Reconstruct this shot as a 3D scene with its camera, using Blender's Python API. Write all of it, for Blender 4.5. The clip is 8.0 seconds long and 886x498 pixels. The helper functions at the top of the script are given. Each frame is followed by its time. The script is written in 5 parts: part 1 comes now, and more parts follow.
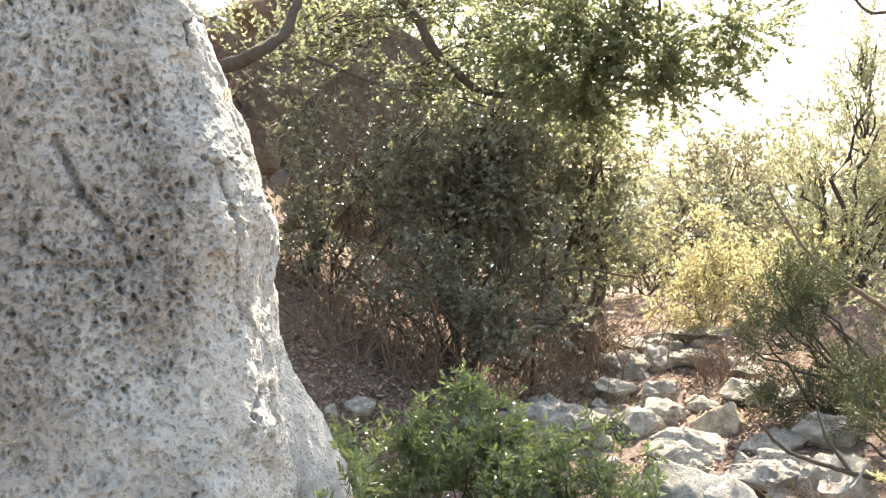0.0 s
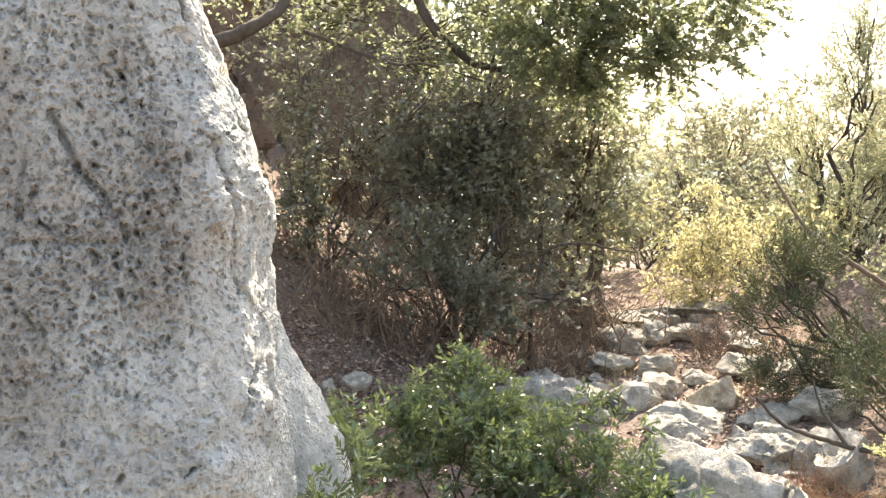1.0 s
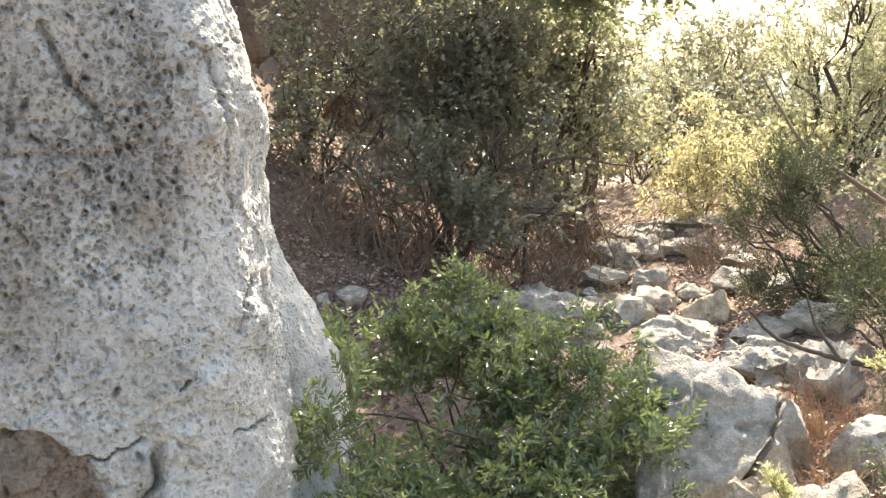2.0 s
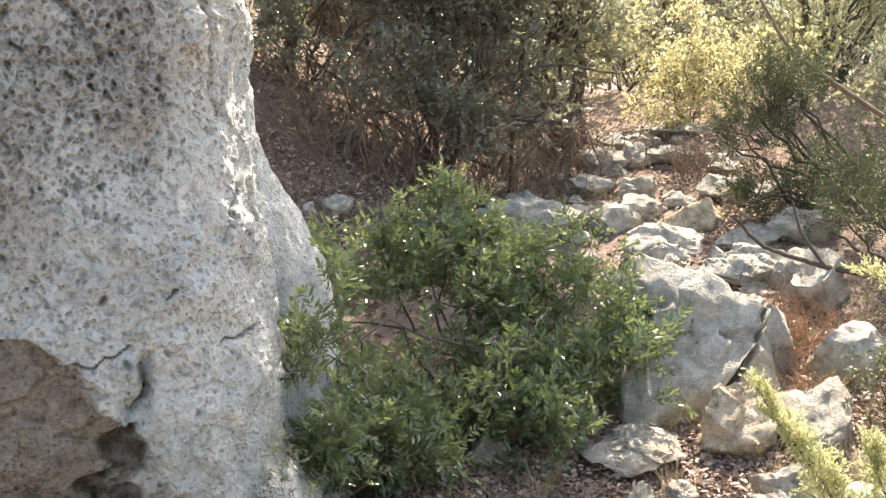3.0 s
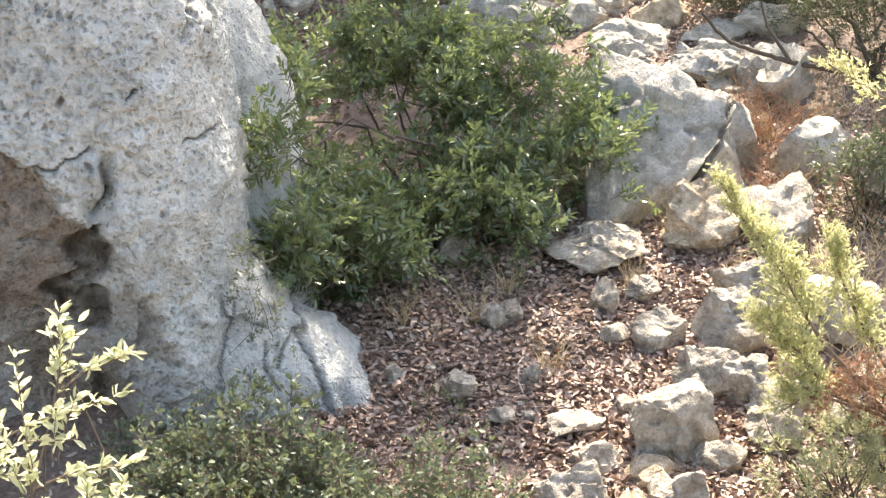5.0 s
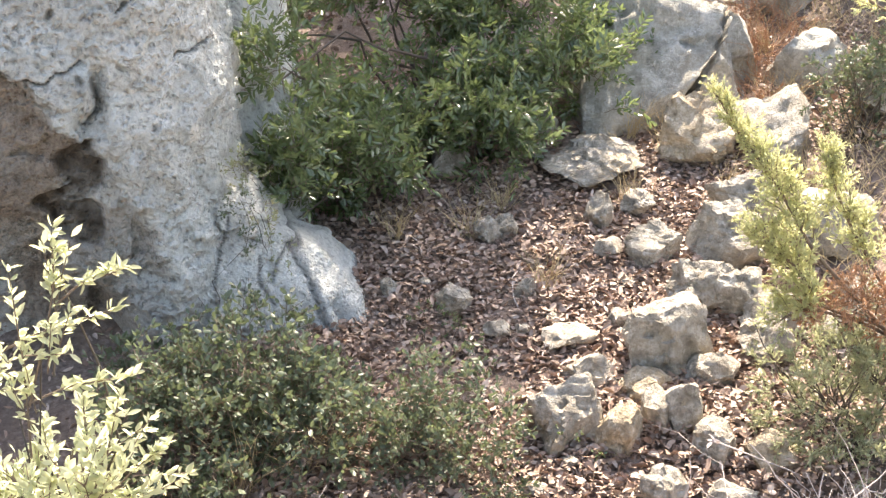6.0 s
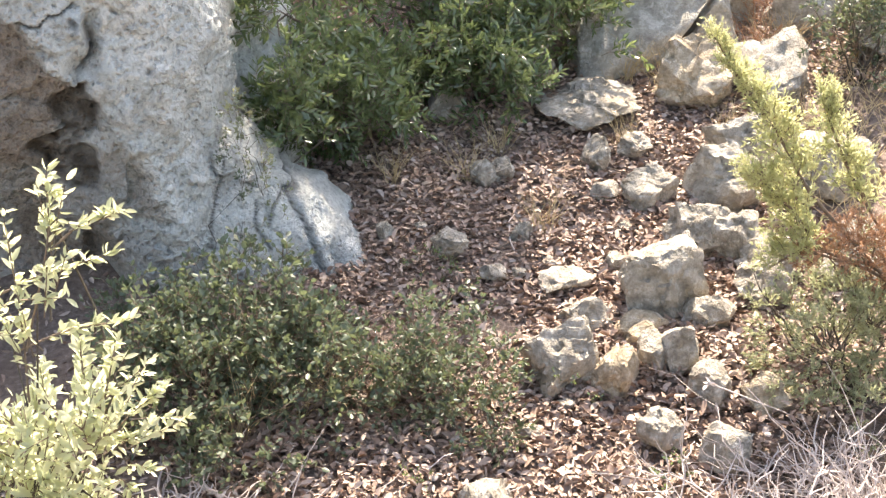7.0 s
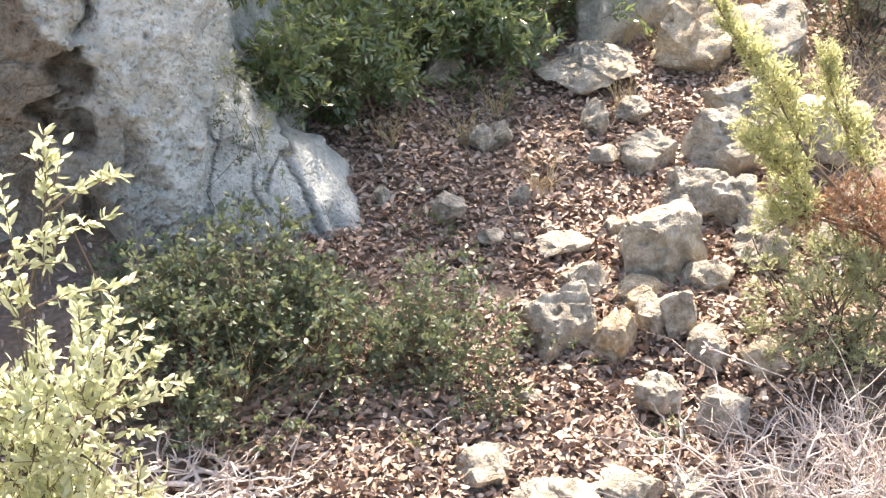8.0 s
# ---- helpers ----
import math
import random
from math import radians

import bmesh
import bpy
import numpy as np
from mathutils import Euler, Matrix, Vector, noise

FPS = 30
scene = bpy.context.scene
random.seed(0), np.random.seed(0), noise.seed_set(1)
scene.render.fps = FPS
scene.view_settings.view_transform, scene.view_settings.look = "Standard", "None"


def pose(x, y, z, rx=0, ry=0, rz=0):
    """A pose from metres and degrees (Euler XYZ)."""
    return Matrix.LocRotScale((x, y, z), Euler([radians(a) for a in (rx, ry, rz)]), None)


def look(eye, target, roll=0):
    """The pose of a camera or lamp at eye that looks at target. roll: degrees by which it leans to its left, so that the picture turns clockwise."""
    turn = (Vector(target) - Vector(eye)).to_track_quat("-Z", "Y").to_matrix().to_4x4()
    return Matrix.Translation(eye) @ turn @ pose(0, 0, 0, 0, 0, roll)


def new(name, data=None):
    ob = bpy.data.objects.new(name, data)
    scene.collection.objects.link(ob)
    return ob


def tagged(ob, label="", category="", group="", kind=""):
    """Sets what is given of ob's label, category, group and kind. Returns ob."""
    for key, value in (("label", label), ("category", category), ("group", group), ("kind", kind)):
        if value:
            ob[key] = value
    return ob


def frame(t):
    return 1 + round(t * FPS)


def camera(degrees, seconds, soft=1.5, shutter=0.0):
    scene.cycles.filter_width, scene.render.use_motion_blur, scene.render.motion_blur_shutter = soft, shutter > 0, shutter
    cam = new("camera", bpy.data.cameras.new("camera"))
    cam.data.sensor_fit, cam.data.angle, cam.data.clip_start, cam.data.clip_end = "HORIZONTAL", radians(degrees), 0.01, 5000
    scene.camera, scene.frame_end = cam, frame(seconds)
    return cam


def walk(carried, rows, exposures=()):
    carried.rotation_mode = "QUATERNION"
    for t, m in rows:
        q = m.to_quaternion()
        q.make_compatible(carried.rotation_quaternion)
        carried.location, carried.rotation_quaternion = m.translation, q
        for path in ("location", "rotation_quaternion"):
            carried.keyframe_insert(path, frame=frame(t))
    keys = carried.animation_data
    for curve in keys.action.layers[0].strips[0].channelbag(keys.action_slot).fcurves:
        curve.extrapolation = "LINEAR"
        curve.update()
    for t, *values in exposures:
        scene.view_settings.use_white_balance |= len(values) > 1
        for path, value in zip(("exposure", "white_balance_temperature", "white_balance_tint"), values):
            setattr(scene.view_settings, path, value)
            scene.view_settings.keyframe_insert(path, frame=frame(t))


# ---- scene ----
cam = camera(36.0, 8.0, soft=1.35)
EYE = 2.1
# seconds, yaw, pitch, roll, forward, rise: carried by hand, it tips from level to steeply down and sinks a little
ROWS = [
    (0.0, 0.0, -1.5, 0.0, 0.0, 0.0), (0.5, -0.08, -2.04, -0.03, 0.002, -0.001), (1.0, -0.12, -2.55, -0.08, 0.005, -0.001), (1.5, -0.23, -3.61, -0.10, 0.009, -0.003),
    (1.7, -0.28, -4.62, -0.11, 0.014, -0.005), (2.8, -0.73, -9.29, -0.15, 0.032, -0.012), (3.0, -0.92, -9.94, -0.20, 0.034, -0.013), (3.5, -1.51, -11.52, -0.22, 0.040, -0.015),
    (4.0, -1.96, -13.80, -0.27, 0.048, -0.019), (4.5, -2.22, -16.15, -0.34, 0.055, -0.023), (5.0, -2.42, -18.32, -0.38, 0.062, -0.027), (5.2, -2.49, -19.15, -0.41, 0.064, -0.029),
    (6.3, -2.69, -22.63, -0.49, 0.073, -0.035), (6.5, -2.72, -23.05, -0.50, 0.074, -0.036), (7.0, -2.79, -24.24, -0.53, 0.077, -0.038), (7.5, -2.82, -25.03, -0.55, 0.079, -0.040),
    (8.0, -2.86, -25.71, -0.55, 0.080, -0.041),
]
EXPOSURE, KELVIN, TINT = 1.8, 7250, 14
walk(cam, [(t, pose(0, ahead, EYE + rise, 90 + pitch, 0, yaw) @ pose(0, 0, 0, 0, 0, roll)) for t, yaw, pitch, roll, ahead, rise in ROWS],
     exposures=[(0.0, EXPOSURE - 0.14, KELVIN + 200, TINT - 2), (3.2, EXPOSURE - 0.16, KELVIN + 200, TINT - 2), (5.0, EXPOSURE + 0.05, KELVIN + 100, TINT - 1), (8.0, EXPOSURE - 0.02, KELVIN + 50, TINT)])

# ---- world and sun ----
SUN_ELEV, SUN_AZ = 52.0, 16.0          # degrees; azimuth from straight ahead to the right
world = bpy.data.worlds.new("world")
scene.world = world
world.use_nodes = True
wn = world.node_tree
sky = wn.nodes.new("ShaderNodeTexSky")
sky.sky_type, sky.sun_disc = "NISHITA", False
sky.sun_elevation, sky.sun_rotation = radians(SUN_ELEV), radians(SUN_AZ)
sky.air_density, sky.dust_density, sky.ozone_density = 1.2, 2.5, 1.0
wn.links.new(sky.outputs["Color"], wn.nodes["Background"].inputs["Color"])
wn.nodes["Background"].inputs["Strength"].default_value = 0.15
sun = new("sun", bpy.data.lights.new("sun", "SUN"))
sun.data.energy, sun.data.angle, sun.data.color = 5.0, radians(0.53), (1.0, 0.94, 0.84)
ce, se = math.cos(radians(SUN_ELEV)), math.sin(radians(SUN_ELEV))
SUN_WAY = Vector((math.sin(radians(SUN_AZ)) * ce, math.cos(radians(SUN_AZ)) * ce, se))
sun.matrix_world = look(SUN_WAY * 50, (0, 0, 0))


# ---- materials ----
def material(name):
    mat = bpy.data.materials.new(name)
    mat.use_nodes = True
    tree = mat.node_tree
    return mat, tree, tree.nodes["Principled BSDF"]


def node(tree, kind, links=(), **values):
    n = tree.nodes.new(kind)
    for key, value in values.items():
        n.inputs[key.replace("_", " ")].default_value = value
    for socket, source in links:
        tree.links.new(source, n.inputs[socket])
    return n


def ramp(tree, fac, stops):
    n = tree.nodes.new("ShaderNodeValToRGB")
    e = n.color_ramp.elements
    while len(e) < len(stops):
        e.new(0.5)
    for el, (p, c) in zip(e, stops):
        el.position, el.color = p, (*c, 1)
    tree.links.new(fac, n.inputs["Fac"])
    return n.outputs["Color"]


def mix(tree, fac, a, b, blend="MIX"):
    n = tree.nodes.new("ShaderNodeMix")
    n.data_type, n.blend_type = "RGBA", blend
    for i, v in ((0, fac), (6, a), (7, b)):
        if isinstance(v, (int, float)):
            n.inputs[i].default_value = v
        elif isinstance(v, tuple):
            n.inputs[i].default_value = (*v, 1)
        else:
            tree.links.new(v, n.inputs[i])
    return n.outputs[2]


def coords(tree):
    return tree.nodes.new("ShaderNodeTexCoord").outputs["Object"]


def noise_tex(tree, co, scale, detail=4.0, rough=0.55):
    n = node(tree, "ShaderNodeTexNoise", [("Vector", co)], Scale=scale, Detail=detail, Roughness=rough)
    return n.outputs["Fac"]


def bumped(tree, bsdf, height, strength, distance):
    b = node(tree, "ShaderNodeBump", [("Height", height)], Strength=strength, Distance=distance)
    tree.links.new(b.outputs["Normal"], bsdf.inputs["Normal"])


def leaf_material(name, dark, mid, light, gloss=0.4, through_light=0.45, through_tint=(0.42, 0.5, 0.1), spec=0.5):
    """Leaves: each blade and each sprig has its own shade, and lets some light through."""
    mat, tree, bsdf = material(name)
    isl = tree.nodes.new("ShaderNodeNewGeometry").outputs["Random Per Island"]
    obj = tree.nodes.new("ShaderNodeObjectInfo").outputs["Random"]
    base = ramp(tree, isl, [(0.0, dark), (0.55, mid), (1.0, light)])
    patch = noise_tex(tree, coords(tree), 3.0, 2.0)
    tone = mix(tree, 0.5, base, ramp(tree, patch, [(0.3, dark), (0.7, light)]))
    tone = mix(tree, 0.25, tone, ramp(tree, obj, [(0.0, dark), (1.0, light)]))
    tree.links.new(tone, bsdf.inputs["Base Color"])
    bsdf.inputs["Roughness"].default_value = gloss
    bsdf.inputs["Specular IOR Level"].default_value = spec
    trans = tree.nodes.new("ShaderNodeBsdfTranslucent")
    tree.links.new(mix(tree, 0.6, tone, through_tint), trans.inputs["Color"])
    ms = tree.nodes.new("ShaderNodeMixShader")
    ms.inputs[0].default_value = through_light
    tree.links.new(bsdf.outputs[0], ms.inputs[1])
    tree.links.new(trans.outputs[0], ms.inputs[2])
    tree.links.new(ms.outputs[0], tree.nodes["Material Output"].inputs["Surface"])
    return mat


def bark_material(name, dark, light, scale=30.0):
    mat, tree, bsdf = material(name)
    co = coords(tree)
    n1 = noise_tex(tree, co, scale, 5.0)
    n2 = noise_tex(tree, co, scale * 0.12, 3.0)
    tone = mix(tree, n2, ramp(tree, n1, [(0.3, dark), (0.7, light)]), mix(tree, 0.5, dark, light))
    tree.links.new(tone, bsdf.inputs["Base Color"])
    bsdf.inputs["Roughness"].default_value = 0.9
    bumped(tree, bsdf, n1, 0.6, 0.01)
    return mat


def rock_material(name, dark, mid, light, ochre, ochre_amount=0.5, tone_attr=False, scale=1.0, bump=0.7, grit_amount=0.5, pits=0.5):
    """Weathered limestone: grey with pale crust, ochre where it broke, fine pits."""
    mat, tree, bsdf = material(name)
    co = coords(tree)
    big = noise_tex(tree, co, 2.2 * scale, 5.0)
    med = noise_tex(tree, co, 11 * scale, 6.0, 0.65)
    fine = noise_tex(tree, co, 75 * scale, 4.0, 0.7)
    tone = ramp(tree, med, [(0.28, dark), (0.5, mid), (0.74, light)])
    crust = ramp(tree, noise_tex(tree, co, 26 * scale, 5.0, 0.7), [(0.52, (0, 0, 0)), (0.64, (1, 1, 1))])
    tone = mix(tree, mix(tree, 1.0, crust, (0.68, 0.68, 0.68), "MULTIPLY"), tone, light)
    grain = noise_tex(tree, co, 34 * scale, 4.0, 0.75)
    grit = node(tree, "ShaderNodeMix", [(2, fine), (3, grain)], Factor=0.5)
    tone = mix(tree, grit_amount, tone, mix(tree, 1.0, tone, ramp(tree, grit.outputs[0], [(0.36, (0.42, 0.41, 0.39)), (0.5, (0.95, 0.95, 0.95)), (0.66, (1.35, 1.35, 1.35))]), "MULTIPLY"))
    stain = ramp(tree, big, [(0.5, (0, 0, 0)), (0.72, (ochre_amount,) * 3)])
    tone = mix(tree, stain, tone, ochre)
    warp = node(tree, "ShaderNodeTexNoise", [("Vector", co)], Scale=30 * scale, Detail=2.0)
    moved = node(tree, "ShaderNodeMix", [(4, co), (5, warp.outputs["Color"])], Factor=pits * 0.03)
    moved.data_type = "VECTOR"
    tree.links.new(co, moved.inputs[4])
    tree.links.new(warp.outputs["Color"], moved.inputs[5])
    vor = node(tree, "ShaderNodeTexVoronoi", [("Vector", moved.outputs[1])], Scale=62 * scale)
    speck = ramp(tree, vor.outputs["Distance"], [(0.12, (0.72, 0.71, 0.69) if tone_attr else (0.5, 0.49, 0.47)), (0.42, (1, 1, 1))])
    where = ramp(tree, noise_tex(tree, co, 3.5 * scale, 3.0), [(0.38, (pits * (0.6 if tone_attr else 0.35),) * 3), (0.6, (pits,) * 3)])
    if tone_attr:
        xyz = tree.nodes.new("ShaderNodeSeparateXYZ")
        tree.links.new(co, xyz.inputs[0])
        rise = node(tree, "ShaderNodeMapRange", [("Value", xyz.outputs["Z"])], From_Min=0.9, From_Max=1.9, To_Min=0.5, To_Max=0.9)
        where = mix(tree, 1.0, where, rise.outputs[0], "MULTIPLY")
    # the fine pits are toned darker too, shade put into the colour
    tone = mix(tree, where, tone, mix(tree, 1.0, tone, speck, "MULTIPLY"))
    if tone_attr:
        cells = node(tree, "ShaderNodeTexVoronoi", [("Vector", moved.outputs[1])], Scale=44 * scale)
        # cell floors darkened and rims lightened: relief shading painted into the tone
        pit_shade = ramp(tree, cells.outputs["Distance"], [(0.06, (0.68, 0.67, 0.65)), (0.24, (0.97, 0.97, 0.96)), (0.5, (1.12, 1.12, 1.11))])
        tone = mix(tree, where, tone, mix(tree, 1.0, tone, pit_shade, "MULTIPLY"))
        # scattered deeper holes, their inner shade put in as dark brown
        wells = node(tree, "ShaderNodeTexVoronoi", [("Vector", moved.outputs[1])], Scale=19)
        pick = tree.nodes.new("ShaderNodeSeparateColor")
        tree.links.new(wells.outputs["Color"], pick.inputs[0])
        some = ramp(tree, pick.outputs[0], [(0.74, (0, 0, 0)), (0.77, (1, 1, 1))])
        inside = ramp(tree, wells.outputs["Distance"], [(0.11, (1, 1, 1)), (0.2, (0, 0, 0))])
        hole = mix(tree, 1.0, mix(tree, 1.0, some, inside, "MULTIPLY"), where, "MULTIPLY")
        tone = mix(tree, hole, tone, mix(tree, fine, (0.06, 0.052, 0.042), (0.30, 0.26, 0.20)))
    if tone_attr:
        attr = tree.nodes.new("ShaderNodeAttribute")
        attr.attribute_name = "stain"
        sep = tree.nodes.new("ShaderNodeSeparateColor")
        tree.links.new(attr.outputs["Color"], sep.inputs[0])
        # brown stain, toned darker so that it carries the hollow's shade as well
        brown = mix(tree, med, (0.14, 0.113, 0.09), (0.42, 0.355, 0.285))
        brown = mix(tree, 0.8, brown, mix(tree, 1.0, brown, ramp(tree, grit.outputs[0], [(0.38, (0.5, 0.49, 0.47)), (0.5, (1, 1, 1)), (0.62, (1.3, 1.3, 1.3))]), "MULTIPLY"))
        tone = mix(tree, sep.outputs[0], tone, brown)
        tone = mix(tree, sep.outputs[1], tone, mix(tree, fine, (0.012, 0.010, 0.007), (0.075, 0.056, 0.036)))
        tone = mix(tree, sep.outputs[2], tone, ramp(tree, grit.outputs[0], [(0.36, (0.34, 0.33, 0.29)), (0.5, (0.76, 0.745, 0.68)), (0.62, (0.88, 0.865, 0.80))]))
        # alpha: near-black tone that paints shade into pits, scratches and cracks
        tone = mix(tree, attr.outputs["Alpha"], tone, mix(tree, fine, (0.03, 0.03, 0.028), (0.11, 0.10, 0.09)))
    tree.links.new(tone, bsdf.inputs["Base Color"])
    bsdf.inputs["Roughness"].default_value = 0.88
    bsdf.inputs["Specular IOR Level"].default_value = 0.25
    h = node(tree, "ShaderNodeMath", [(0, med), (1, fine)])
    dents = mix(tree, where, (1.0, 1.0, 1.0), speck)
    if tone_attr:
        bowl = ramp(tree, cells.outputs["Distance"], [(0.05, (0, 0, 0)), (0.42, (2.1, 2.1, 2.1))])
        peel = mix(tree, where, (2.1, 2.1, 2.1), bowl)
        dents = mix(tree, 1.0, mix(tree, 1.0, dents, peel, "ADD"), hole, "SUBTRACT")
    h2 = node(tree, "ShaderNodeMath", [(0, h.outputs[0]), (1, dents)])
    h3 = node(tree, "ShaderNodeMath", [(0, h2.outputs[0]), (1, grain)])
    bumped(tree, bsdf, h3.outputs[0], bump, 0.018 / scale)
    return mat


def soil_material():
    mat, tree, bsdf = material("soil")
    co = coords(tree)
    n1 = noise_tex(tree, co, 40, 6.0, 0.7)
    n2 = noise_tex(tree, co, 1.6, 3.0)
    tone = ramp(tree, n1, [(0.3, (0.075, 0.052, 0.04)), (0.5, (0.19, 0.138, 0.108)), (0.72, (0.36, 0.28, 0.23))])
    tone = mix(tree, ramp(tree, n2, [(0.45, (0, 0, 0)), (0.65, (0.6, 0.6, 0.6))]), tone, (0.17, 0.118, 0.085))
    tree.links.new(tone, bsdf.inputs["Base Color"])
    bsdf.inputs["Roughness"].default_value = 0.95
    bumped(tree, bsdf, n1, 0.8, 0.02)
    return mat


def wood_leaf_material():
    """Dry fallen leaves, from dark brown to pale tan."""
    mat, tree, bsdf = material("dry_leaf")
    isl = tree.nodes.new("ShaderNodeNewGeometry").outputs["Random Per Island"]
    tone = ramp(tree, isl, [(0.0, (0.17, 0.098, 0.068)), (0.3, (0.29, 0.185, 0.128)), (0.7, (0.42, 0.305, 0.235)), (1.0, (0.58, 0.475, 0.40))])
    n = noise_tex(tree, coords(tree), 60, 3.0)
    tone = mix(tree, 0.35, tone, ramp(tree, n, [(0.3, (0.14, 0.08, 0.055)), (0.7, (0.46, 0.35, 0.28))]))
    tree.links.new(tone, bsdf.inputs["Base Color"])
    bsdf.inputs["Roughness"].default_value = 0.6
    return mat


M_SOIL = soil_material()
M_LITTER = wood_leaf_material()
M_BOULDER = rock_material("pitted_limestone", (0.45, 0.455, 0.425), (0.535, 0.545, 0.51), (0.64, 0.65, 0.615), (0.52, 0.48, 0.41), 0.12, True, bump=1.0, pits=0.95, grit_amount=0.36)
M_ROCK = rock_material("limestone", (0.17, 0.145, 0.11), (0.38, 0.34, 0.28), (0.62, 0.58, 0.51), (0.40, 0.30, 0.19), 0.7, bump=0.9, grit_amount=0.5, pits=0.15)
M_SLAB = rock_material("pale_limestone", (0.20, 0.185, 0.155), (0.38, 0.36, 0.31), (0.61, 0.585, 0.53), (0.40, 0.32, 0.22), 0.6, bump=0.8, grit_amount=0.4, pits=0.15)
M_TAN = rock_material("tan_limestone", (0.22, 0.17, 0.115), (0.46, 0.375, 0.265), (0.68, 0.60, 0.49), (0.47, 0.33, 0.19), 0.7, bump=0.9, grit_amount=0.6, pits=0.1)
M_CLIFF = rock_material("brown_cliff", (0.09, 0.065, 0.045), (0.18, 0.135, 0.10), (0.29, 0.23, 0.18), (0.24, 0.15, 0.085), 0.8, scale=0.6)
M_LENTISK = leaf_material("lentisk_leaf", (0.042, 0.072, 0.034), (0.092, 0.136, 0.062), (0.17, 0.22, 0.105), 0.22, 0.34, (0.38, 0.47, 0.17), 1.0)
M_OAK = leaf_material("oak_leaf", (0.065, 0.078, 0.044), (0.13, 0.145, 0.08), (0.26, 0.275, 0.18), 0.26, 0.58, (0.55, 0.6, 0.33), 1.0)
M_KERMES = leaf_material("kermes_leaf", (0.046, 0.064, 0.038), (0.088, 0.114, 0.068), (0.155, 0.185, 0.118), 0.48, 0.2, (0.42, 0.5, 0.22))
M_SPINY = leaf_material("spiny_leaf", (0.12, 0.145, 0.075), (0.24, 0.265, 0.15), (0.44, 0.455, 0.30), 0.4, 0.4, (0.64, 0.64, 0.36))
M_JUNIPER = leaf_material("juniper_leaf", (0.024, 0.042, 0.022), (0.05, 0.075, 0.034), (0.09, 0.12, 0.05), 0.65, 0.08, (0.36, 0.4, 0.15))
M_YOUNG = leaf_material("young_juniper_leaf", (0.23, 0.26, 0.11), (0.41, 0.43, 0.21), (0.60, 0.61, 0.36), 0.4, 0.5, (0.85, 0.82, 0.46))
M_OLIVE = leaf_material("privet_leaf", (0.24, 0.28, 0.14), (0.44, 0.47, 0.30), (0.68, 0.68, 0.54), 0.28, 0.58, (0.9, 0.92, 0.58), 1.0)
M_YELLOW = leaf_material("yellow_leaf", (0.19, 0.19, 0.085), (0.34, 0.33, 0.155), (0.52, 0.50, 0.29), 0.5, 0.55, (0.72, 0.69, 0.38))
M_PALE = leaf_material("pale_leaf", (0.30, 0.28, 0.13), (0.48, 0.45, 0.23), (0.66, 0.62, 0.40), 0.5, 0.5, (0.82, 0.76, 0.42))
# the palest leaves stand in for sun glints, painted into the base colour
M_HOLM = leaf_material("holm_leaf", (0.065, 0.072, 0.048), (0.125, 0.132, 0.09), (0.33, 0.33, 0.26), 0.34, 0.3, (0.46, 0.47, 0.25), 1.0)
M_FAR = leaf_material("far_leaf", (0.05, 0.06, 0.032), (0.15, 0.16, 0.09), (0.38, 0.385, 0.26), 0.34, 0.36, (0.6, 0.6, 0.36))
M_BARK = bark_material("bark", (0.035, 0.027, 0.02), (0.13, 0.105, 0.08))
M_TWIG = bark_material("twig_bark", (0.10, 0.07, 0.05), (0.25, 0.19, 0.14), 60)
M_DEAD = bark_material("bleached_twig", (0.46, 0.38, 0.345), (0.74, 0.665, 0.61), 60)
M_DRY = bark_material("dry_stem", (0.10, 0.07, 0.05), (0.28, 0.205, 0.15), 50)
M_STRAW = bark_material("straw", (0.36, 0.27, 0.14), (0.62, 0.50, 0.30), 50)
M_RUST = leaf_material("rust_leaf", (0.22, 0.105, 0.06), (0.40, 0.22, 0.13), (0.55, 0.37, 0.24), 0.7, 0.3, (0.6, 0.34, 0.19))


# ---- mesh tools ----
def hash01(i, seed):
    h = (i[..., 0] * 374761393 + i[..., 1] * 668265263 + i[..., 2] * 2147483647 + seed * 974634777) & 0xFFFFFFFF
    h = ((h ^ (h >> 13)) * 1274126177) & 0xFFFFFFFF
    h = ((h ^ (h >> 16)) * 2246822519) & 0xFFFFFFFF
    return ((h ^ (h >> 15)) & 0xFFFFFF) / float(0xFFFFFF)


def vnoise(p, freq, seed=0):
    """Smooth value noise from -1 to 1 at points p (n, 3)."""
    q = np.asarray(p, float) * freq
    i = np.floor(q).astype(np.int64)
    f = q - i
    f = f * f * (3 - 2 * f)
    out = 0
    for dx in (0, 1):
        for dy in (0, 1):
            for dz in (0, 1):
                w = (f[..., 0] if dx else 1 - f[..., 0]) * (f[..., 1] if dy else 1 - f[..., 1]) * (f[..., 2] if dz else 1 - f[..., 2])
                out = out + w * hash01(i + np.array([dx, dy, dz]), seed)
    return out * 2 - 1


def fbm(p, freq, octaves=4, seed=0, gain=0.5):
    return sum(gain ** k * vnoise(p, freq * 2.03 ** k, seed + 17 * k) for k in range(octaves))


